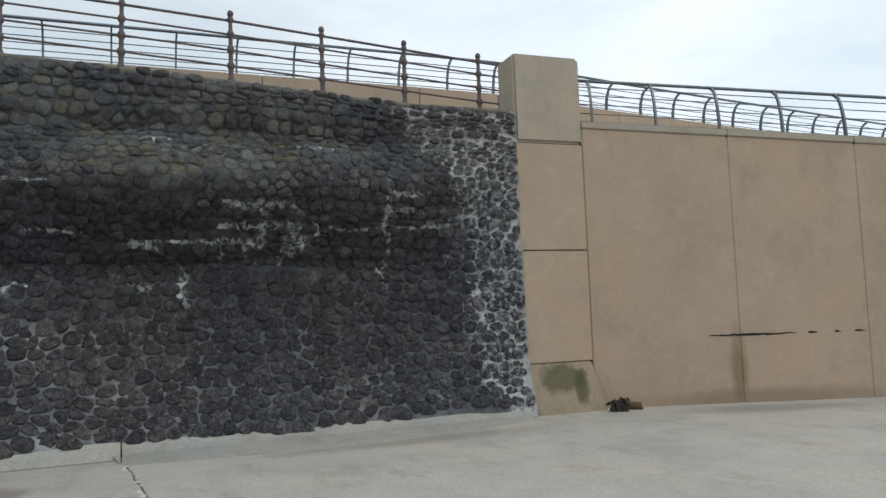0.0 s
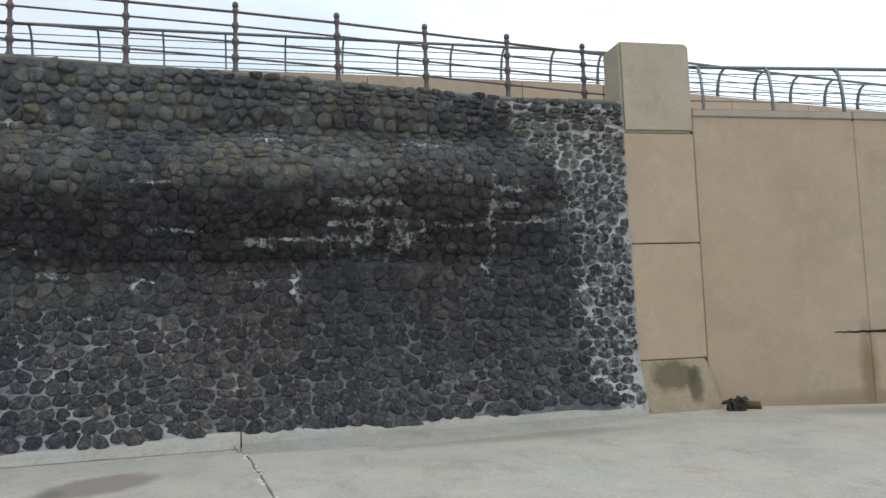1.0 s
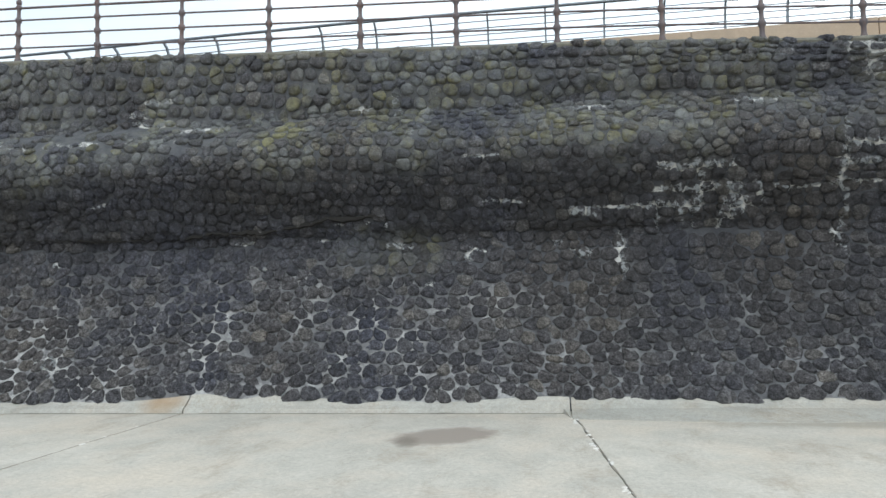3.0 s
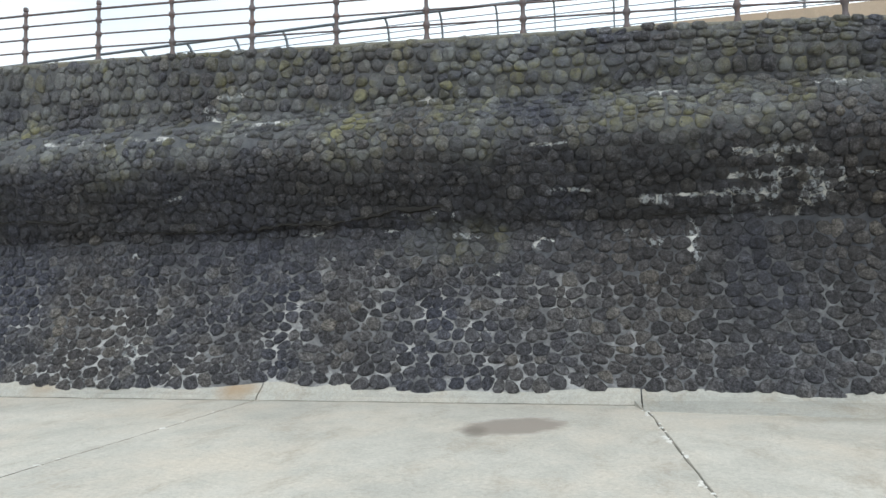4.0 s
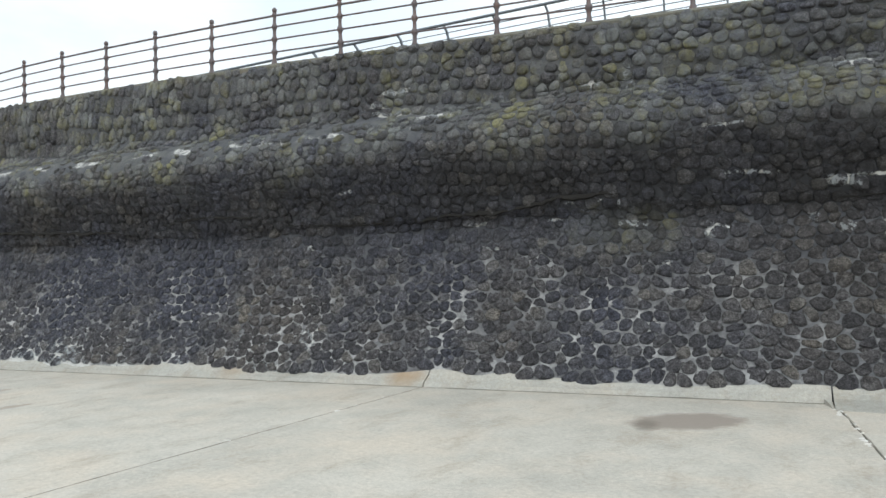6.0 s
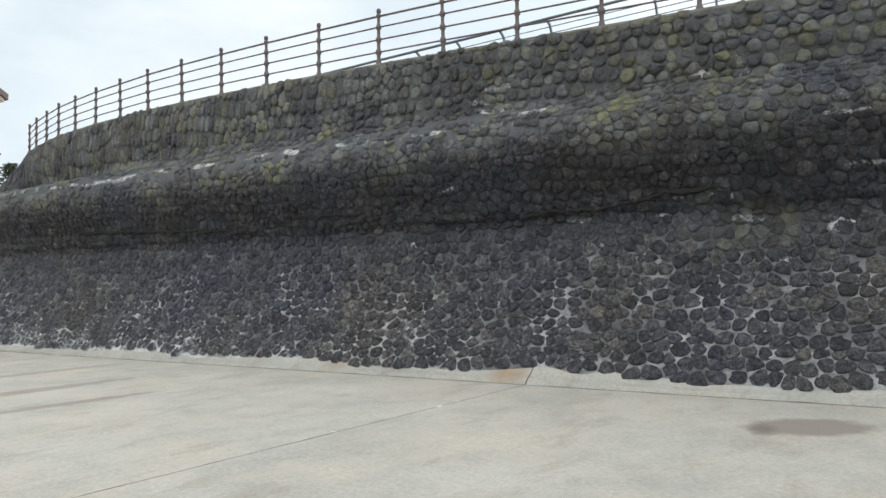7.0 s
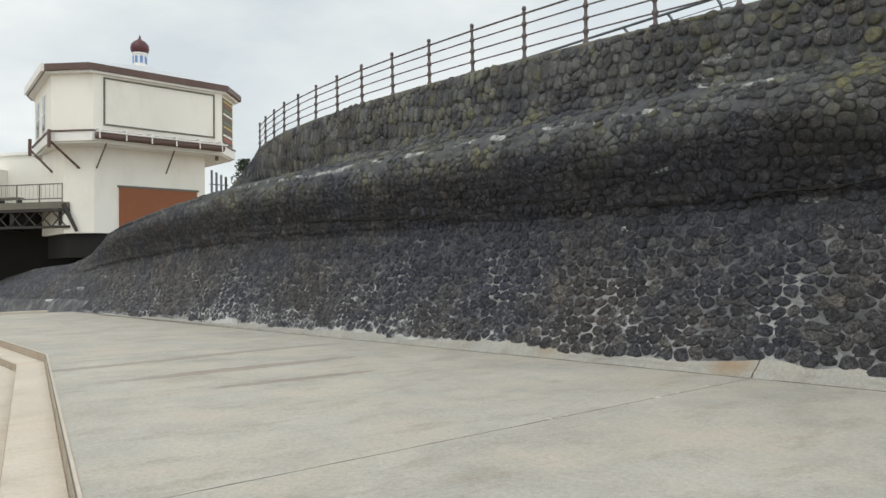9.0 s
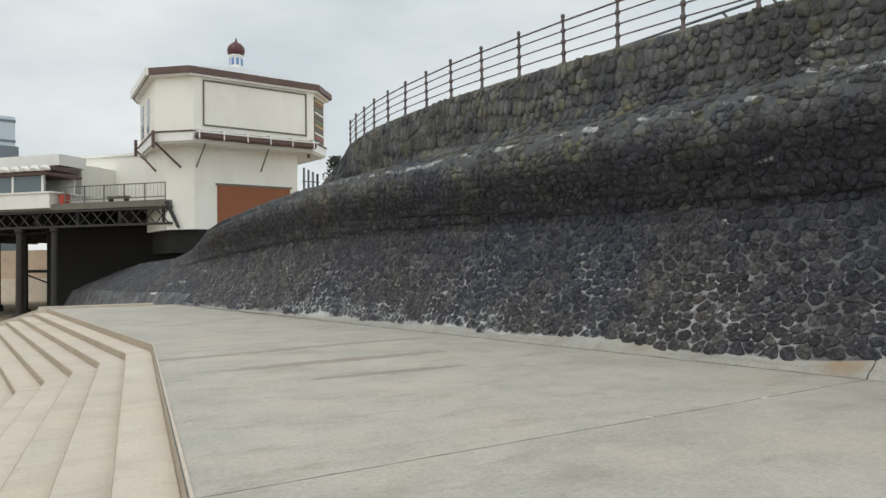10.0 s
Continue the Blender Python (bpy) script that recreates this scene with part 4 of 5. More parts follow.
# ---- curved steel railings ----
def steel_railing(name, path, gap, curl, height=0.70, label=""):
    """A railing along a polyline: curved flat posts, a round top rail and thin wires. curl leans the heads to that side."""
    rail = empty(name, path[0])
    tagged(rail, label, "railing")
    pts = [Vector(p) for p in path]
    lens = [0.0]
    for a, b in zip(pts, pts[1:]):
        lens.append(lens[-1] + (b - a).length)

    def at(d):
        for a, b, l0, l1 in zip(pts, pts[1:], lens, lens[1:]):
            if d <= l1 + 1e-6:
                return a.lerp(b, (d - l0) / (l1 - l0)), (b - a).normalized()
        return pts[-1], (pts[-1] - pts[-2]).normalized()

    def lean(t):
        side = t.cross(Vector((0, 0, 1))).normalized()
        return side * curl

    def spot(d, h):
        p, t = at(d)
        k = h / height
        return p + Vector((0, 0, h)) + lean(t) * (0.02 + 0.30 * (1 - math.sqrt(max(0.0, 1 - min(1, k) ** 2.2))))

    d = 0.25
    while d < lens[-1]:
        post = bmesh.new()
        p, t = at(d)
        side = t.cross(Vector((0, 0, 1))).normalized()
        rows = []
        for k in range(9):
            h = height * k / 8
            c = spot(d, h)
            nxt = spot(d, min(height, h + 0.02)) - spot(d, max(0, h - 0.02))
            out = nxt.normalized().cross(t).normalized()
            rows.append([post.verts.new(c + t * a * 0.016 + out * b * (0.045 - 0.018 * k / 8)) for a, b in ((-1, -1), (1, -1), (1, 1), (-1, 1))])
        for r0, r1 in zip(rows, rows[1:]):
            for k in range(4):
                post.faces.new((r0[k], r0[(k + 1) % 4], r1[(k + 1) % 4], r1[k]))
        post.faces.new(rows[0][::-1])
        post.faces.new(rows[-1])
        part("post", post, MAT_STEEL, rail)
        d += gap
    marks = sorted(set([0.0] + lens[1:] + [lens[-1] * k / 24 for k in range(25)]))
    for h, r in ((height, 0.030), (height * 0.82, 0.010), (height * 0.64, 0.010), (height * 0.46, 0.010), (height * 0.28, 0.010), (height * 0.12, 0.010)):
        part("top_rail" if h == height else "wire", tube_bm([spot(m, h) for m in marks], r, 6), MAT_STEEL, rail, smooth=True)
    return rail


steel_railing("curved_steel_railing", [pan(u, 0.36, panel_top(u) - 0.01) for u in (-0.05, 3, 6, 9, 13)], 1.13, -1.0, 0.94, "grey steel railing with inward curved posts on tan wall")

# ---- the far parapet with its railing, across the promenade ----
par = [wall_point(s, o, 0) for s, o in ((30, 5.6), (20, 4.7), (10, 4.5), (0, 4.5), (-1.9, 4.5))] + [Vector((3.83, 19.5, 0)), Vector((8.0, 21.9, 0)), Vector((14.0, 25.3, 0))]
par_z = [6.0, 6.25, 6.42, 6.52, 6.52, 6.50, 6.46, 6.40]
parapet = empty("far_parapet")
tagged(parapet, "low tan concrete parapet across the promenade", "parapet", kind="structure")
for (a, za), (b, zb) in zip(zip(par, par_z), list(zip(par, par_z))[1:]):
    t = (b - a).normalized()
    side = t.cross(Vector((0, 0, 1))) * 0.15
    n = max(1, round((b - a).length / 3.0))
    for k in range(n):
        p, q = a.lerp(b, k / n) + t * 0.006, a.lerp(b, (k + 1) / n) - t * 0.006
        zp, zq = za + (zb - za) * k / n, za + (zb - za) * (k + 1) / n
        bm = bmesh.new()
        v = [bm.verts.new(c) for c in (p - side, q - side, q + side, p + side)] + [bm.verts.new(c + Vector((0, 0, z))) for c, z in ((p - side, zp), (q - side, zq), (q + side, zq), (p + side, zp))]
        for vert in v[:4]:
            vert.co.z = 4.3
        for f in ((3, 2, 1, 0), (4, 5, 6, 7), (0, 1, 5, 4), (1, 2, 6, 5), (2, 3, 7, 6), (3, 0, 4, 7)):
            bm.faces.new([v[i] for i in f])
        bmesh.ops.bevel(bm, geom=bm.edges[:], offset=0.012, segments=1, affect="EDGES")
        part("parapet_block", bm, MAT_TAN, parapet)
steel_railing("far_steel_railing", [p + Vector((0, 0, z - 0.01)) for p, z in zip(par, par_z)], 1.13, 1.0, 0.66, "grey steel railing with curved posts on the far parapet")

# ---- steps down to the beach ----
steps = empty("beach_steps")
tagged(steps, "pale concrete steps descending to the beach with a mitred corner", "steps", kind="structure")


def kerb_line(off):
    """The kerb's polyline moved off metres to seaward."""
    pts = [Vector((*p, 0)) for p in (KERB_NEAR, KERB_CORNER, KERB_FAR)]
    d0, d1 = (pts[1] - pts[0]).normalized(), (pts[2] - pts[1]).normalized()
    n0, n1 = Vector((d0.y, -d0.x, 0)), Vector((d1.y, -d1.x, 0))
    n0, n1 = (n if n.y < 0 else -n for n in (n0, n1))
    half = (n0 + n1).normalized()
    return [pts[0] + n0 * off, pts[1] + half * off / half.dot(n0), pts[2] + n1 * off]


TREAD, RISE = 0.48, 0.15
lines = [kerb_line(0.0), kerb_line(0.48)] + [kerb_line(0.48 + TREAD * k) for k in range(1, 11)]
for k in range(11):
    a, b = lines[k], lines[k + 1]
    z = -0.14 - RISE * k
    for i in (0, 1):
        bm = prism_bm([tuple(p.xy) for p in (a[i], a[i + 1], b[i + 1], b[i])][::-1], SAND_Z - 0.3, z, 0.014)
        part("kerb_stone" if k == 0 else "step", bm, MAT_STEP, steps)
# nosing strip along the apron's edge, with a dark joint at its seaward side
for i in (0, 1):
    for name, m, near_edge, far_edge, z in (("nosing", MAT_STEP, -0.045, -0.018, 0.012), ("joint_seal", MAT_DECK, -0.015, -0.004, 0.002)):
        a, b = kerb_line(near_edge), kerb_line(far_edge)
        part(name, prism_bm([tuple(p.xy) for p in (a[i], a[i + 1], b[i + 1], b[i])][::-1], -0.15, z), m, steps)
# faces of the risers, darker than the treads
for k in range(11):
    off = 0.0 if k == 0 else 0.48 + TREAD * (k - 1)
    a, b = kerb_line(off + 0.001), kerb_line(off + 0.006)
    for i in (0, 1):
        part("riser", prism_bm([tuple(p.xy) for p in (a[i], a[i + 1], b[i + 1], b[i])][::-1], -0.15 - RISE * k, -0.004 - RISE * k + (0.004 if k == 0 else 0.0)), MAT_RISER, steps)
# end coping beyond the apron
end_coping = empty("end_coping")
tagged(end_coping, "low pale coping at the apron's far end", "kerb", kind="structure")
cp = [wall_xy(s, o) for s, o in ((END_S - 0.28, -0.9), (END_S + 0.1, -0.9), (END_S + 0.1, o_far - 0.3), (END_S - 0.28, o_far - 0.3))]
part("coping_stone", prism_bm(cp, SAND_Z - 0.3, 0.10, 0.015), MAT_STEP, end_coping)
f0, f1 = Vector((*wall_xy(END_S, o_far), 0)), lines[-1][2]
side = Vector((-0.28, 0.05, 0))
bm = prism_bm([tuple(p.xy) for p in (f0, f1, f1 + side, f0 + side)], SAND_Z - 0.3, lambda x, y: 0.10 - (f0.y - y) * 0.36, 0.012)
part("coping_stone", bm, MAT_STEP, end_coping)

# ---- the pier-side kiosk ----
K_AT = Vector((-47.3, -4.55, 0))
K_F, K_B = Vector((-0.431, 0.902, 0)), Vector((-0.902, -0.431, 0))


def kio(u, w, z=0.0):
    return K_AT + K_F * u + K_B * w + Vector((0, 0, z))


def kio_poly(pts):
    return [tuple(kio(u, w).xy) for u, w in pts]


def kio_box(name, u0, u1, w0, w1, z0, z1, mat, parent, label="", bevel=0.0):
    return part(name, prism_bm(kio_poly([(u0, w0), (u1, w0), (u1, w1), (u0, w1)]), z0, z1, bevel), mat, parent, label)


UPPER = [(0, 0), (7.75, 0), (9.6, 1.85), (9.6, 7.4), (7.75, 9.6), (0, 9.6), (-0.75, 8.1), (-1.65, 1.85)]
LOWER = [(0.5, 1.3), (7.3, 1.3), (7.38, 2.2), (7.3, 4.6), (7.0, 7.6), (0.5, 7.6), (-0.75, 6.6), (-0.75, 2.6)]


def grown(poly, d):
    c = Vector((3.87, 3.07))
    return [((Vector(p) - c) * (1 + d / 5.0) + c)[:] for p in poly]


kiosk = empty("pier_kiosk", K_AT)
tagged(kiosk, "cream octagonal two-storey pier building with brown eaves", "building")
part("lower_wall", prism_bm(kio_poly(LOWER), 4.0, 9.2), MAT_WHITE, kiosk)
# the footing's shadow is put into its near-black colour
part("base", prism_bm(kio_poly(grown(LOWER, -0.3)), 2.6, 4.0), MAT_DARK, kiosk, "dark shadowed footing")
upper = part("upper_wall", prism_bm(kio_poly(UPPER), 9.70, 13.1), MAT_WHITE, kiosk)
part("floor_band", prism_bm(kio_poly(grown(UPPER, 0.10)), 9.12, 9.68, 0.03), MAT_WHITE2, kiosk, "white band under the upper storey")
part("floor_edge", prism_bm(kio_poly(grown(UPPER, 0.16)), 9.66, 9.74), MAT_BROWN, kiosk)
part("soffit", prism_bm(kio_poly(grown(UPPER, -0.05)), 9.02, 9.12), MAT_WHITE2, kiosk)
part("cornice", prism_bm(kio_poly(grown(UPPER, 0.30)), 12.92, 13.06), MAT_WHITE2, kiosk)
part("fascia", prism_bm(kio_poly(grown(UPPER, 0.48)), 13.06, 13.44, 0.03), MAT_BROWN, kiosk, "brown eaves board")
# low roof
bm = bmesh.new()
rim = [bm.verts.new(kio(u, w, 13.44)) for u, w in grown(UPPER, 0.44)]
crown = [bm.verts.new(kio(3.87 + (u - 3.87) * 0.12, 3.07 + (w - 3.07) * 0.12, 14.55)) for u, w in UPPER]
for k in range(8):
    bm.faces.new((rim[k], rim[(k + 1) % 8], crown[(k + 1) % 8], crown[k]))
bm.faces.new(crown)
bm.faces.new(rim[::-1])
part("roof", bm, MAT_ROOF, kiosk, "pale low pitched roof")
c = kio(3.87, 3.07, 0)
part("drum", turned_bm([(0.44, 14.3), (0.44, 14.66), (0.40, 14.7), (0.40, 15.28), (0.47, 15.34), (0.47, 15.42)], 16, c), MAT_WHITE2, kiosk)
for k in range(8):
    a = 2 * math.pi * k / 8 + 0.3
    part("drum_pane", box_bm((0.035, 0.17, 0.44), Matrix.Translation(c + Vector((0.40 * math.cos(a), 0.40 * math.sin(a), 14.99))) @ Matrix.Rotation(a, 4, "Z")), MAT_BLUE, kiosk, "pale blue pane")
part("dome", turned_bm([(0.38, 15.40), (0.52, 15.52), (0.57, 15.72), (0.53, 15.95), (0.38, 16.14), (0.18, 16.27), (0.08, 16.36), (0.07, 16.42), (0.02, 16.60)], 20, c), MAT_MAROON, kiosk, "maroon onion dome", smooth=True)
# framed panel on the front
for u0, u1, z0, z1 in ((0.55, 7.32, 12.70, 12.79), (0.55, 7.32, 10.05, 10.14), (0.55, 0.64, 10.14, 12.70), (7.23, 7.32, 10.14, 12.70)):
    kio_box("moulding", u0, u1, -0.05, 0.02, z0, z1, MAT_DECK, kiosk, "dark moulding strip")
# windows in the flank, facing the sea
fl0, fl1 = Vector((-1.65, 1.85)), Vector((-0.75, 8.1))
fld = (fl1 - fl0).normalized()
flo = Vector((-fld.y, fld.x))


def flank_box(name, a0, a1, out0, out1, z0, z1, mat, parent, label=""):
    pts = [fl0 + fld * a + flo * o for a, o in ((a0, out0), (a1, out0), (a1, out1), (a0, out1))]
    return part(name, prism_bm(kio_poly([q[:] for q in pts]), z0, z1), mat, parent, label)


for a in (1.75, 4.1):
    win = flank_box("window", a, a + 1.15, -0.03, 0.05, 9.95, 12.2, MAT_WHITE2, kiosk)
    for z0, z1 in ((10.05, 11.05), (11.15, 12.1)):
        flank_box("pane", a + 0.12, a + 1.03, 0.02, 0.075, z0, z1, MAT_GLASS, None).parent = win
flank_box("bargeboard", -0.30, 6.75, 0.40, 0.56, 13.02, 13.47, MAT_WHITE2, kiosk, "white eaves board")

# the painted board on the far chamfer: bands of colour where lettering cannot be read
ch0, chd = kio(7.75, 0), (K_F + K_B).normalized()
chn = (K_F - K_B).normalized()
board = empty("painted_board", ch0 + chd * 1.3 + Vector((0, 0, 11.3)))
tagged(board, "tall painted board with rows of coloured bars", "sign")


def chamfer_box(name, a0, a1, z0, z1, thick, mat, label=""):
    pts = [ch0 + chd * a0, ch0 + chd * a1, ch0 + chd * a1 + chn * thick, ch0 + chd * a0 + chn * thick]
    return part(name, prism_bm([tuple(p.xy) for p in pts], z0, z1), mat, board, label)


chamfer_box("backing", 0.3, 2.3, 9.85, 12.75, 0.04, MAT_DECK)
for k, m in enumerate((MAT_YELLOW, MAT_RUST, MAT_GREEN, MAT_WHITE2, MAT_BROWN, MAT_GREEN, MAT_YELLOW, MAT_BROWN, MAT_WHITE2, MAT_RED)):
    chamfer_box("bar", 0.4, 2.2, 12.5 - 0.27 * k, 12.61 - 0.27 * k, 0.06, m)
# rolled awning along the front
awning = empty("rolled_awning", kio(3.9, -0.3, 9.3))
tagged(awning, "rolled brown awning under the upper storey", "awning")
part("roll", tube_bm([kio(0.0 + 7.75 * k / 12, -0.36, 9.38 + 0.015 * math.sin(k * 2.2)) for k in range(13)], 0.20, 10), MAT_BROWN, awning, smooth=True)
part("front_bar", tube_bm([kio(-0.05, -0.58, 9.58), kio(7.9, -0.58, 9.58)], 0.05, 6), MAT_WHITE2, awning)
for k in range(6):
    u = 0.15 + 1.48 * k
    part("bracket", tube_bm([kio(u, -0.05, 9.80), kio(u, -0.55, 9.75), kio(u, -0.60, 9.18)], 0.04, 6), MAT_WHITE2, awning, "white bracket")
# raking struts under the overhang, the outer two on iron hangers
for (u0, w0), (u1, w1), r in (((0.62, 1.28), (0.75, 0.05), 0.05), ((4.75, 1.28), (4.75, 0.05), 0.05), ((-0.1, 1.95), (-1.75, 1.6), 0.065), ((-0.78, 4.6), (-1.7, 5.5), 0.065)):
    part("strut", tube_bm([kio(u0, w0, 7.75), kio(u1, w1, 9.08)], r, 6), MAT_BROWN if r > 0.06 else MAT_DECK, kiosk, "brown raking strut")
for u, w in ((-1.85, 1.55), (-1.75, 5.5), (7.75, 0.55)):
    kio_box("strut_head", u - 0.08, u + 0.08, w - 0.08, w + 0.08, 8.75, 9.75, MAT_BROWN, kiosk)

shutter = kio_box("shutter", 1.9, 6.75, 1.24, 1.32, 4.05, 6.72, MAT_RUST, kiosk, "rust brown roller shutter")
for k in range(13):
    s_ = kio_box("slat", 1.95, 6.7, 1.215, 1.245, 4.12 + 0.2 * k, 4.30 + 0.2 * k, MAT_RUST, None)
    s_.parent = shutter
kio_box("shutter_head", 1.8, 6.85, 1.18, 1.31, 6.72, 6.84, MAT_DECK, kiosk)

# ---- railing posts and a shrub between the kiosk and the wall's end ----
gate = empty("iron_stanchions", kio(8.6, 0.9, 4.0))
tagged(gate, "group of pale iron stanchions beside the kiosk", "railing")
for k in range(4):
    p = kio(7.75 + 0.33 * k, 1.25, 0)
    part("stanchion", tube_bm([p + Vector((0, 0, 3.2)), p + Vector((0, 0, 8.2 - 0.12 * k))], 0.075, 8), MAT_STEEL if k < 3 else MAT_IRON, gate)
for z in (6.4, 7.3):
    part("cross_bar", tube_bm([kio(7.6, 1.25, z), kio(8.9, 1.25, z)], 0.035, 6), MAT_IRON, gate)

shrub_at = wall_point(40.2, 7.6, 3.4)
shrub = empty("shrub", shrub_at)
tagged(shrub, "dark evergreen shrub behind the wall's end", "shrub")
rng = random.Random(21)
part("stem", tube_bm([shrub_at, shrub_at + Vector((0.05, 0, 1.4)), shrub_at + Vector((0, 0.1, 2.8))], [0.09, 0.06, 0.03], 7), MAT_DECK, shrub)
lv, lf = [], []
for k in range(1500):
    a, r, h = rng.uniform(0, 6.28), rng.random() ** 0.6, rng.uniform(0.6, 3.7)
    w = 0.95 * (1 - abs(h - 1.9) / 2.9) * (0.75 + 0.3 * math.sin(3 * a + h * 2))
    p = shrub_at + Vector((math.cos(a) * r * w, math.sin(a) * r * w, h))
    d1 = Vector((rng.uniform(-1, 1), rng.uniform(-1, 1), rng.uniform(-0.4, 1))).normalized() * rng.uniform(0.07, 0.14)
    d2 = d1.cross(Vector((rng.uniform(-1, 1), rng.uniform(-1, 1), rng.uniform(-1, 1)))).normalized() * 0.045
    i = len(lv)
    lv += [p - d1, p + d2, p + d1, p - d2]
    lf.append((i, i + 1, i + 2, i + 3))
put("crown", mesh_data("crown", lv, lf, MAT_LEAF), shrub)

# ---- pier deck, its truss and columns ----
D0, D1 = Vector((-49.2, -6.2, 0)), Vector((-57.5, -21.5, 0))
D_T = (D1 - D0).normalized()
D_N = Vector((-D_T.y, D_T.x, 0))
D_N = D_N if D_N.x < 0 else -D_N


def dk(t, w, z):
    return D0 + D_T * t + D_N * w + Vector((0, 0, z))


def dk_box(name, t0, t1, w0, w1, z0, z1, mat, parent, label="", bevel=0.0):
    return part(name, prism_bm([tuple(dk(t, w, 0).xy) for t, w in ((t0, w0), (t1, w0), (t1, w1), (t0, w1))], z0, z1, bevel), mat, parent, label)


LEN = 40.0
pier = empty("pier_deck", D0)
tagged(pier, "pier deck on dark iron lattice girder and columns", "pier")
dk_box("deck", 0.2, LEN, 0, 33, 5.55, 5.85, MAT_DECK, pier)
dk_box("edge_beam", -0.2, LEN, -0.10, 0.02, 5.45, 5.80, MAT_DECK, pier)
for w in (0.0, 6.0):
    dk_box("top_chord", -0.2, LEN, w - 0.08, w + 0.10, 5.28, 5.42, MAT_IRON, pier)
    dk_box("bottom_chord", -0.2, LEN, w - 0.08, w + 0.10, 4.32, 4.46, MAT_IRON, pier)
    k = 0
    while k * 0.95 < LEN - 1:
        t = k * 0.95
        part("lattice_bar", tube_bm([dk(t, w, 4.4), dk(t + 0.95, w, 5.35)], 0.045, 4), MAT_IRON, pier)
        part("lattice_bar", tube_bm([dk(t + 0.95, w, 4.4), dk(t, w, 5.35)], 0.045, 4), MAT_IRON, pier)
        k += 1
# dark planking and cross girders under the deck
for k in range(12):
    dk_box("cross_girder", 0.4 + 3.2 * k, 0.65 + 3.2 * k, 0.2, 26, 4.5, 5.55, MAT_IRON, pier)
for t in (8.5, 11.3, 17.0, 26.0, 36.0):
    for w in (0.0, 6.0, 12.0):
        part("column", turned_bm([(0.42, SAND_Z - 0.2), (0.42, SAND_Z + 0.5), (0.24, SAND_Z + 0.6), (0.21, 4.0), (0.30, 4.15), (0.30, 4.33)], 10, dk(t, w, 0)), MAT_IRON, pier)
for t0, t1 in ((8.5, 11.3), (11.3, 17.0)):
    for w in (6.0, 12.0):
        part("tie_beam", tube_bm([dk(t0, w, 1.6), dk(t1, w, 1.6)], 0.13, 6), MAT_IRON, pier)
        part("tie_rod", tube_bm([dk(t0, w, -0.4), dk(t1, w, 1.4)], 0.06, 6), MAT_IRON, pier)
# the gusset at the landward end
part("end_gusset", tube_bm([dk(0.1, -0.12, 5.7), dk(-0.75, -0.1, 4.1)], [0.16, 0.10], 4), MAT_IRON, pier)
# abutment under the deck; the deck's shade is put into its near-black colour
abutment = empty("pier_abutment", dk(0, 8, 0))
tagged(abutment, "pier abutment with the under-deck shade painted near-black", "abutment", kind="structure")
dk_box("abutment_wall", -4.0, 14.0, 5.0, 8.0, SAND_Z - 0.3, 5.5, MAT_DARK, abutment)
# far sea wall seen under the deck
far_wall = empty("wall_far", dk(20, 30, 0))
tagged(far_wall, "pale tan sea wall beyond the pier", "wall", kind="structure")
dk_box("body", -2, 60, 34, 36, SAND_Z - 0.3, 4.2, MAT_TAN, far_wall)
dk_box("ledge", -2, 60, 31, 34, SAND_Z - 0.3, 0.8, MAT_STEP, far_wall)
for k in range(30):
    part("fence_bar", tube_bm([dk(6 + 0.5 * k, 34.3, 4.2), dk(6 + 0.5 * k, 34.3, 5.1)], 0.05, 4), MAT_WHITE2, far_wall)
part("fence_rail", tube_bm([dk(5, 34.3, 5.1), dk(22, 34.3, 5.1)], 0.07, 4), MAT_WHITE2, far_wall)
# deck railing
drail = empty("deck_railing", dk(0, 0, 5.85))
tagged(drail, "grey mesh railing along the pier deck", "railing")
for k in range(6):
    part("post", tube_bm([dk(0.35 + 1.5 * k, 0.15, 5.85), dk(0.35 + 1.5 * k, 0.15, 6.92)], 0.045, 6), MAT_DECK, drail)
for z in (6.90, 6.05):
    part("rail", tube_bm([dk(0.3, 0.15, z), dk(7.9, 0.15, z)], 0.035, 6), MAT_DECK, drail)
for k in range(28):
    part("bar", tube_bm([dk(0.4 + 0.265 * k, 0.15, 6.05), dk(0.4 + 0.265 * k, 0.15, 6.9)], 0.008, 4), MAT_STEEL, drail)
# a bench and a bin on the deck
bench = empty("deck_bench", dk(4.6, 1.2, 5.85))
tagged(bench, "dark timber bench on the pier deck", "bench")
dk_box("seat", 3.9, 5.4, 1.0, 1.45, 6.22, 6.30, MAT_DECK, bench)
for t in (4.0, 5.2):
    dk_box("leg", t, t + 0.1, 1.05, 1.4, 5.85, 6.22, MAT_IRON, bench)
red_bin = empty("red_bin", dk(8.2, 0.5, 5.85))
tagged(red_bin, "small red litter bin on the pier deck", "bin")
part("body", turned_bm([(0.30, 5.85), (0.34, 6.3), (0.34, 6.42)], 12, dk(8.2, 0.5, 0)), MAT_RED, red_bin)
part("lid", turned_bm([(0.37, 6.42), (0.37, 6.47), (0.2, 6.56)], 12, dk(8.2, 0.5, 0)), MAT_BROWN, red_bin)

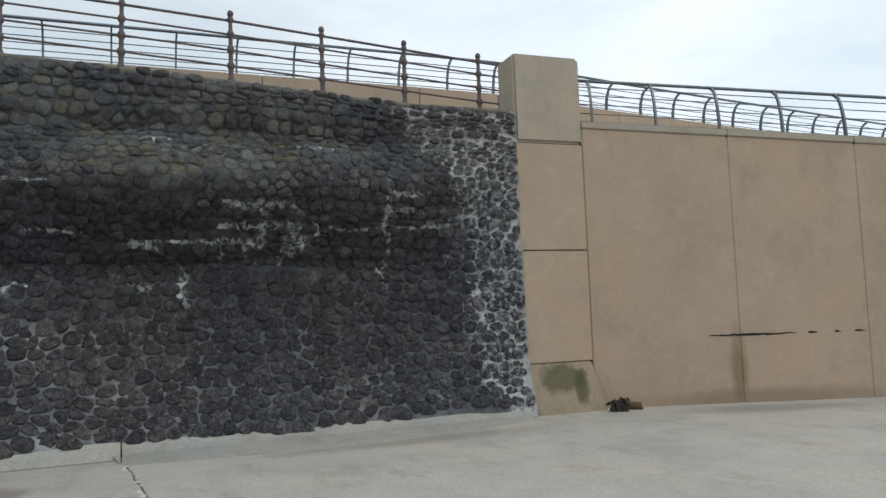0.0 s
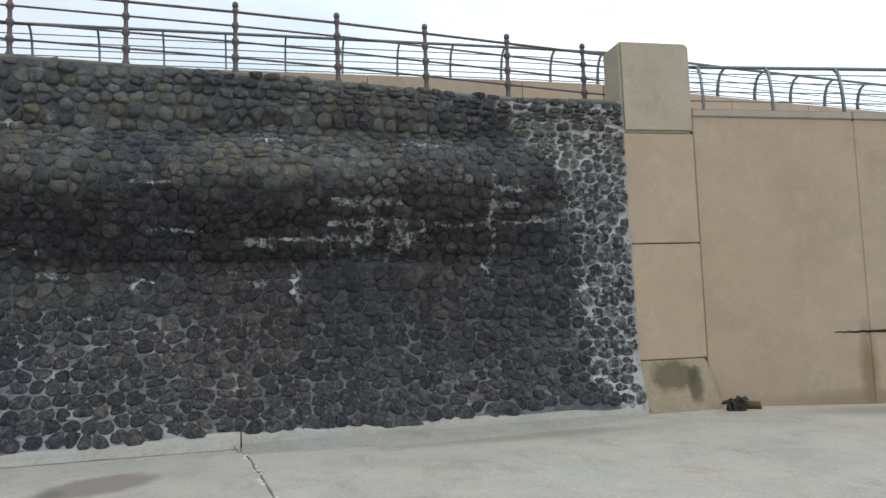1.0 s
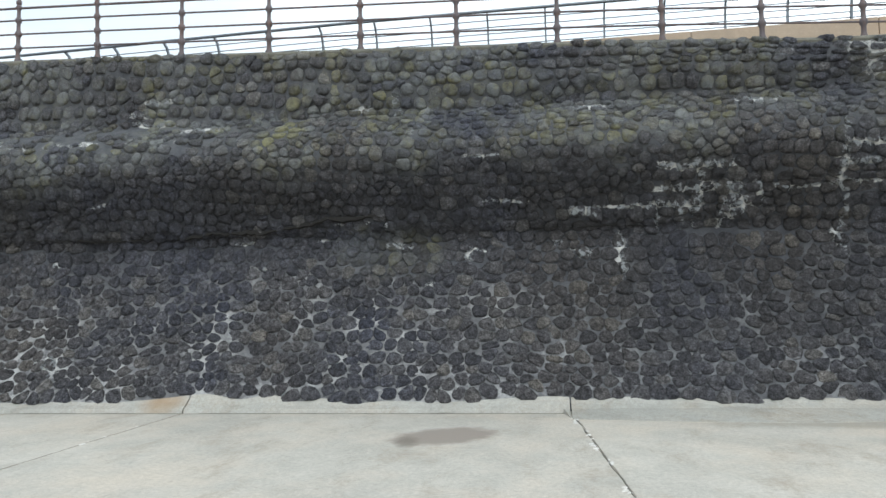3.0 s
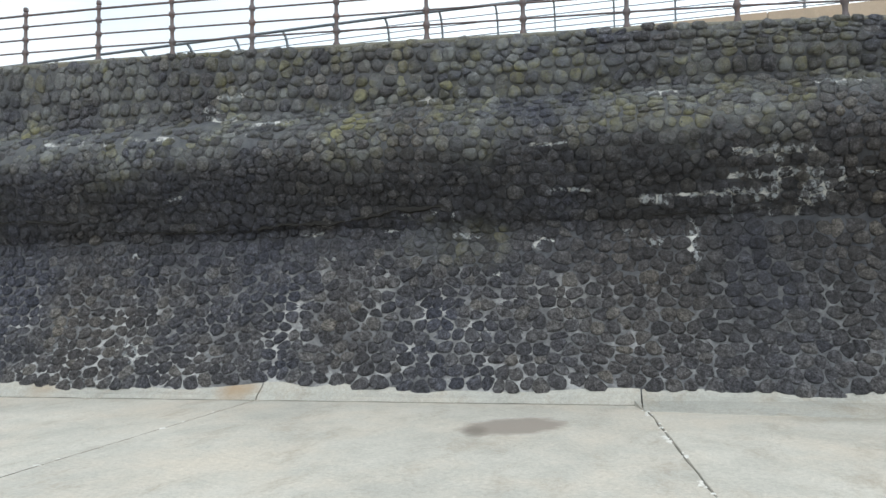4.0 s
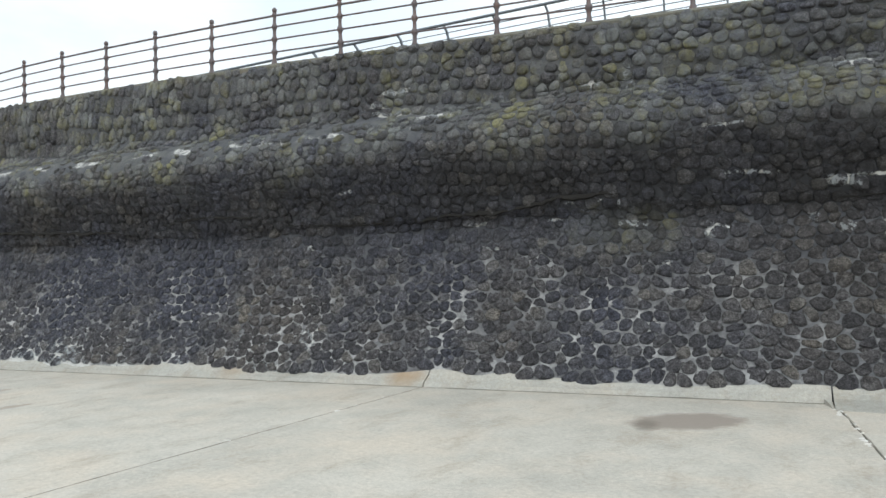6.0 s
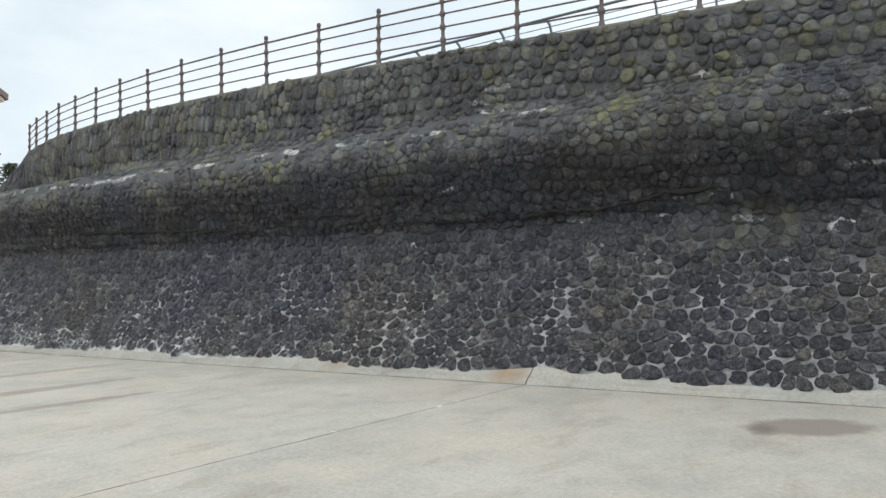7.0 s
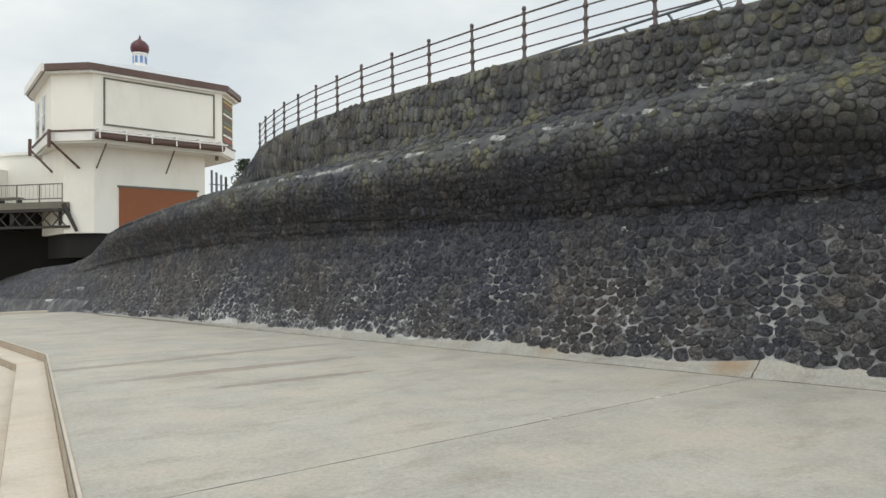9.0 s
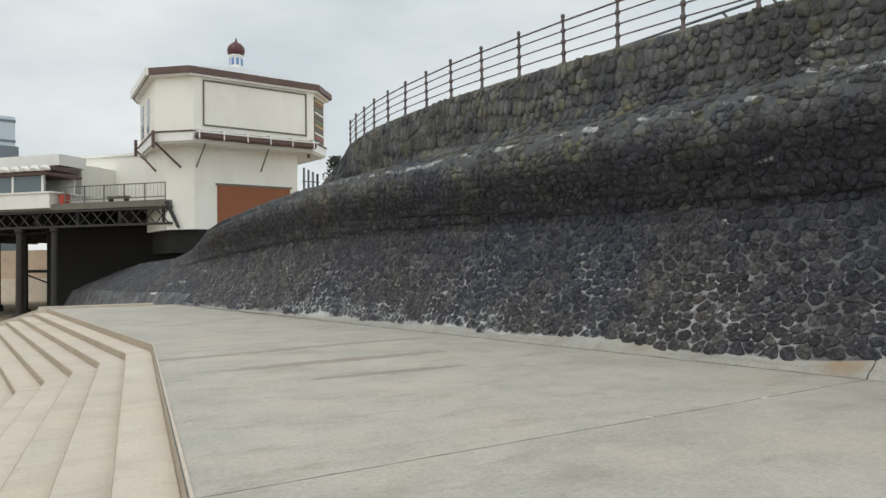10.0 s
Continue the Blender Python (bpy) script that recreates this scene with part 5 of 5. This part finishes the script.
# ---- white hall behind, with the canopied bay ----
hall = empty("pier_hall", dk(6, 10, 5.85))
tagged(hall, "long low white pier hall with flat roof", "building")
dk_box("wall", 5.5, 34, 9.0, 22, 5.85, 10.25, MAT_WHITE, hall)
dk_box("roof_edge", 5.35, 34, 8.85, 22.2, 10.25, 10.45, MAT_WHITE2, hall)
dk_box("roof_curb", 5.8, 10.5, 10.5, 20, 10.45, 10.85, MAT_ROOF, hall)
dk_box("front_wall", 11.4, 34, 5.5, 9.0, 5.85, 9.2, MAT_WHITE, hall)
dk_box("front_fascia", 11.0, 34, 3.0, 5.5, 8.85, 9.62, MAT_WHITE2, hall)
dk_box("canopy", 10.9, 34, 2.2, 4.6, 8.42, 8.70, MAT_BROWN, hall, "thin dark canopy")
bay = empty("glazed_bay", dk(13, 1, 5.85))
tagged(bay, "white glazed bay with a scalloped pale valance", "kiosk")
dk_box("plinth", 8.7, 30, -0.25, 3.2, 5.60, 6.55, MAT_WHITE2, bay, "white panelled plinth", 0.02)
dk_box("sill", 8.5, 30, -0.35, 3.3, 6.55, 6.65, MAT_WHITE2, bay)
dk_box("pane", 9.4, 30, 0.05, 0.12, 6.65, 7.75, MAT_GLASS, bay)
dk_box("back", 9.4, 30, 2.6, 2.7, 6.65, 7.75, MAT_WHITE, bay)
for k in range(5):
    dk_box("mullion", 9.4 + 2.4 * k, 9.55 + 2.4 * k, -0.02, 0.16, 6.65, 7.75, MAT_WHITE2, bay)
dk_box("roof", 9.1, 30, -0.2, 3.0, 7.75, 7.95, MAT_BROWN, bay)
for k in range(16):
    part("scallop", tube_bm([dk(8.6 + 0.8 * (k + f), -0.32, 8.02 + 0.16 * math.sin(math.pi * f)) for f in (0, 0.2, 0.4, 0.6, 0.8, 1.0)], [0.08, 0.15, 0.19, 0.19, 0.15, 0.08], 6), MAT_WHITE2, bay)

# ---- glass tower far behind ----
TW = Vector((-118, -41.5, 0))
tower = empty("distant_tower", TW)
tagged(tower, "distant blue-grey glazed tower block", "building")
part("body", box_bm((8, 8, 22.5), Matrix.Translation(TW + Vector((0, 0, 12.0))) @ Matrix.Rotation(0.5, 4, "Z"), 0.1), MAT_TOWER, tower)
for k in range(8):
    part("floor_band", box_bm((8.1, 8.1, 0.35), Matrix.Translation(TW + Vector((0, 0, 3 + 2.8 * k))) @ Matrix.Rotation(0.5, 4, "Z")), MAT_STEEL, tower)
part("podium", box_bm((9.5, 9.5, 20.2), Matrix.Translation(TW + Vector((3, 0.5, 8.5))) @ Matrix.Rotation(0.5, 4, "Z"), 0.1), MAT_STEEL, tower)

# ---- driftwood and weed at the pillar's foot ----
log = empty("driftwood_log", (2.55, 13.05, 0))
tagged(log, "short wet driftwood log lying against the wall", "log")
part("trunk", tube_bm([(2.36, 13.28, 0.062), (2.5, 13.24, 0.066), (2.66, 13.20, 0.062)], [0.055, 0.062, 0.058], 9), MAT_LOG, log)
part("cut_end", tube_bm([(2.655, 13.2015, 0.062), (2.68, 13.195, 0.062)], [0.057, 0.054], 9), MAT_OCHRE_END, log, "ochre cut end")
weed = empty("seaweed_clump", (2.28, 13.1, 0))
tagged(weed, "dark clump of seaweed and rag by the buttress", "seaweed")
rng = random.Random(33)
for k in range(26):
    a, h = rng.uniform(0, 6.28), rng.uniform(0.03, 0.21)
    p = Vector((2.26 + rng.uniform(-0.10, 0.14), 13.06 + rng.uniform(-0.08, 0.1), 0.0))
    q = p + Vector((0.07 * math.cos(a), 0.05 * math.sin(a), h))
    part("frond", tube_bm([p, p.lerp(q, 0.6) + Vector((0.02, 0, 0.04)), q, q + Vector((0.05 * math.cos(a), 0.03, -0.03))], [0.03, 0.035, 0.03, 0.015], 5), MAT_DEBRIS, weed)

# ---- the nearest stones of the wall, one by one ----
for pts, fc in NEAR_STONES:
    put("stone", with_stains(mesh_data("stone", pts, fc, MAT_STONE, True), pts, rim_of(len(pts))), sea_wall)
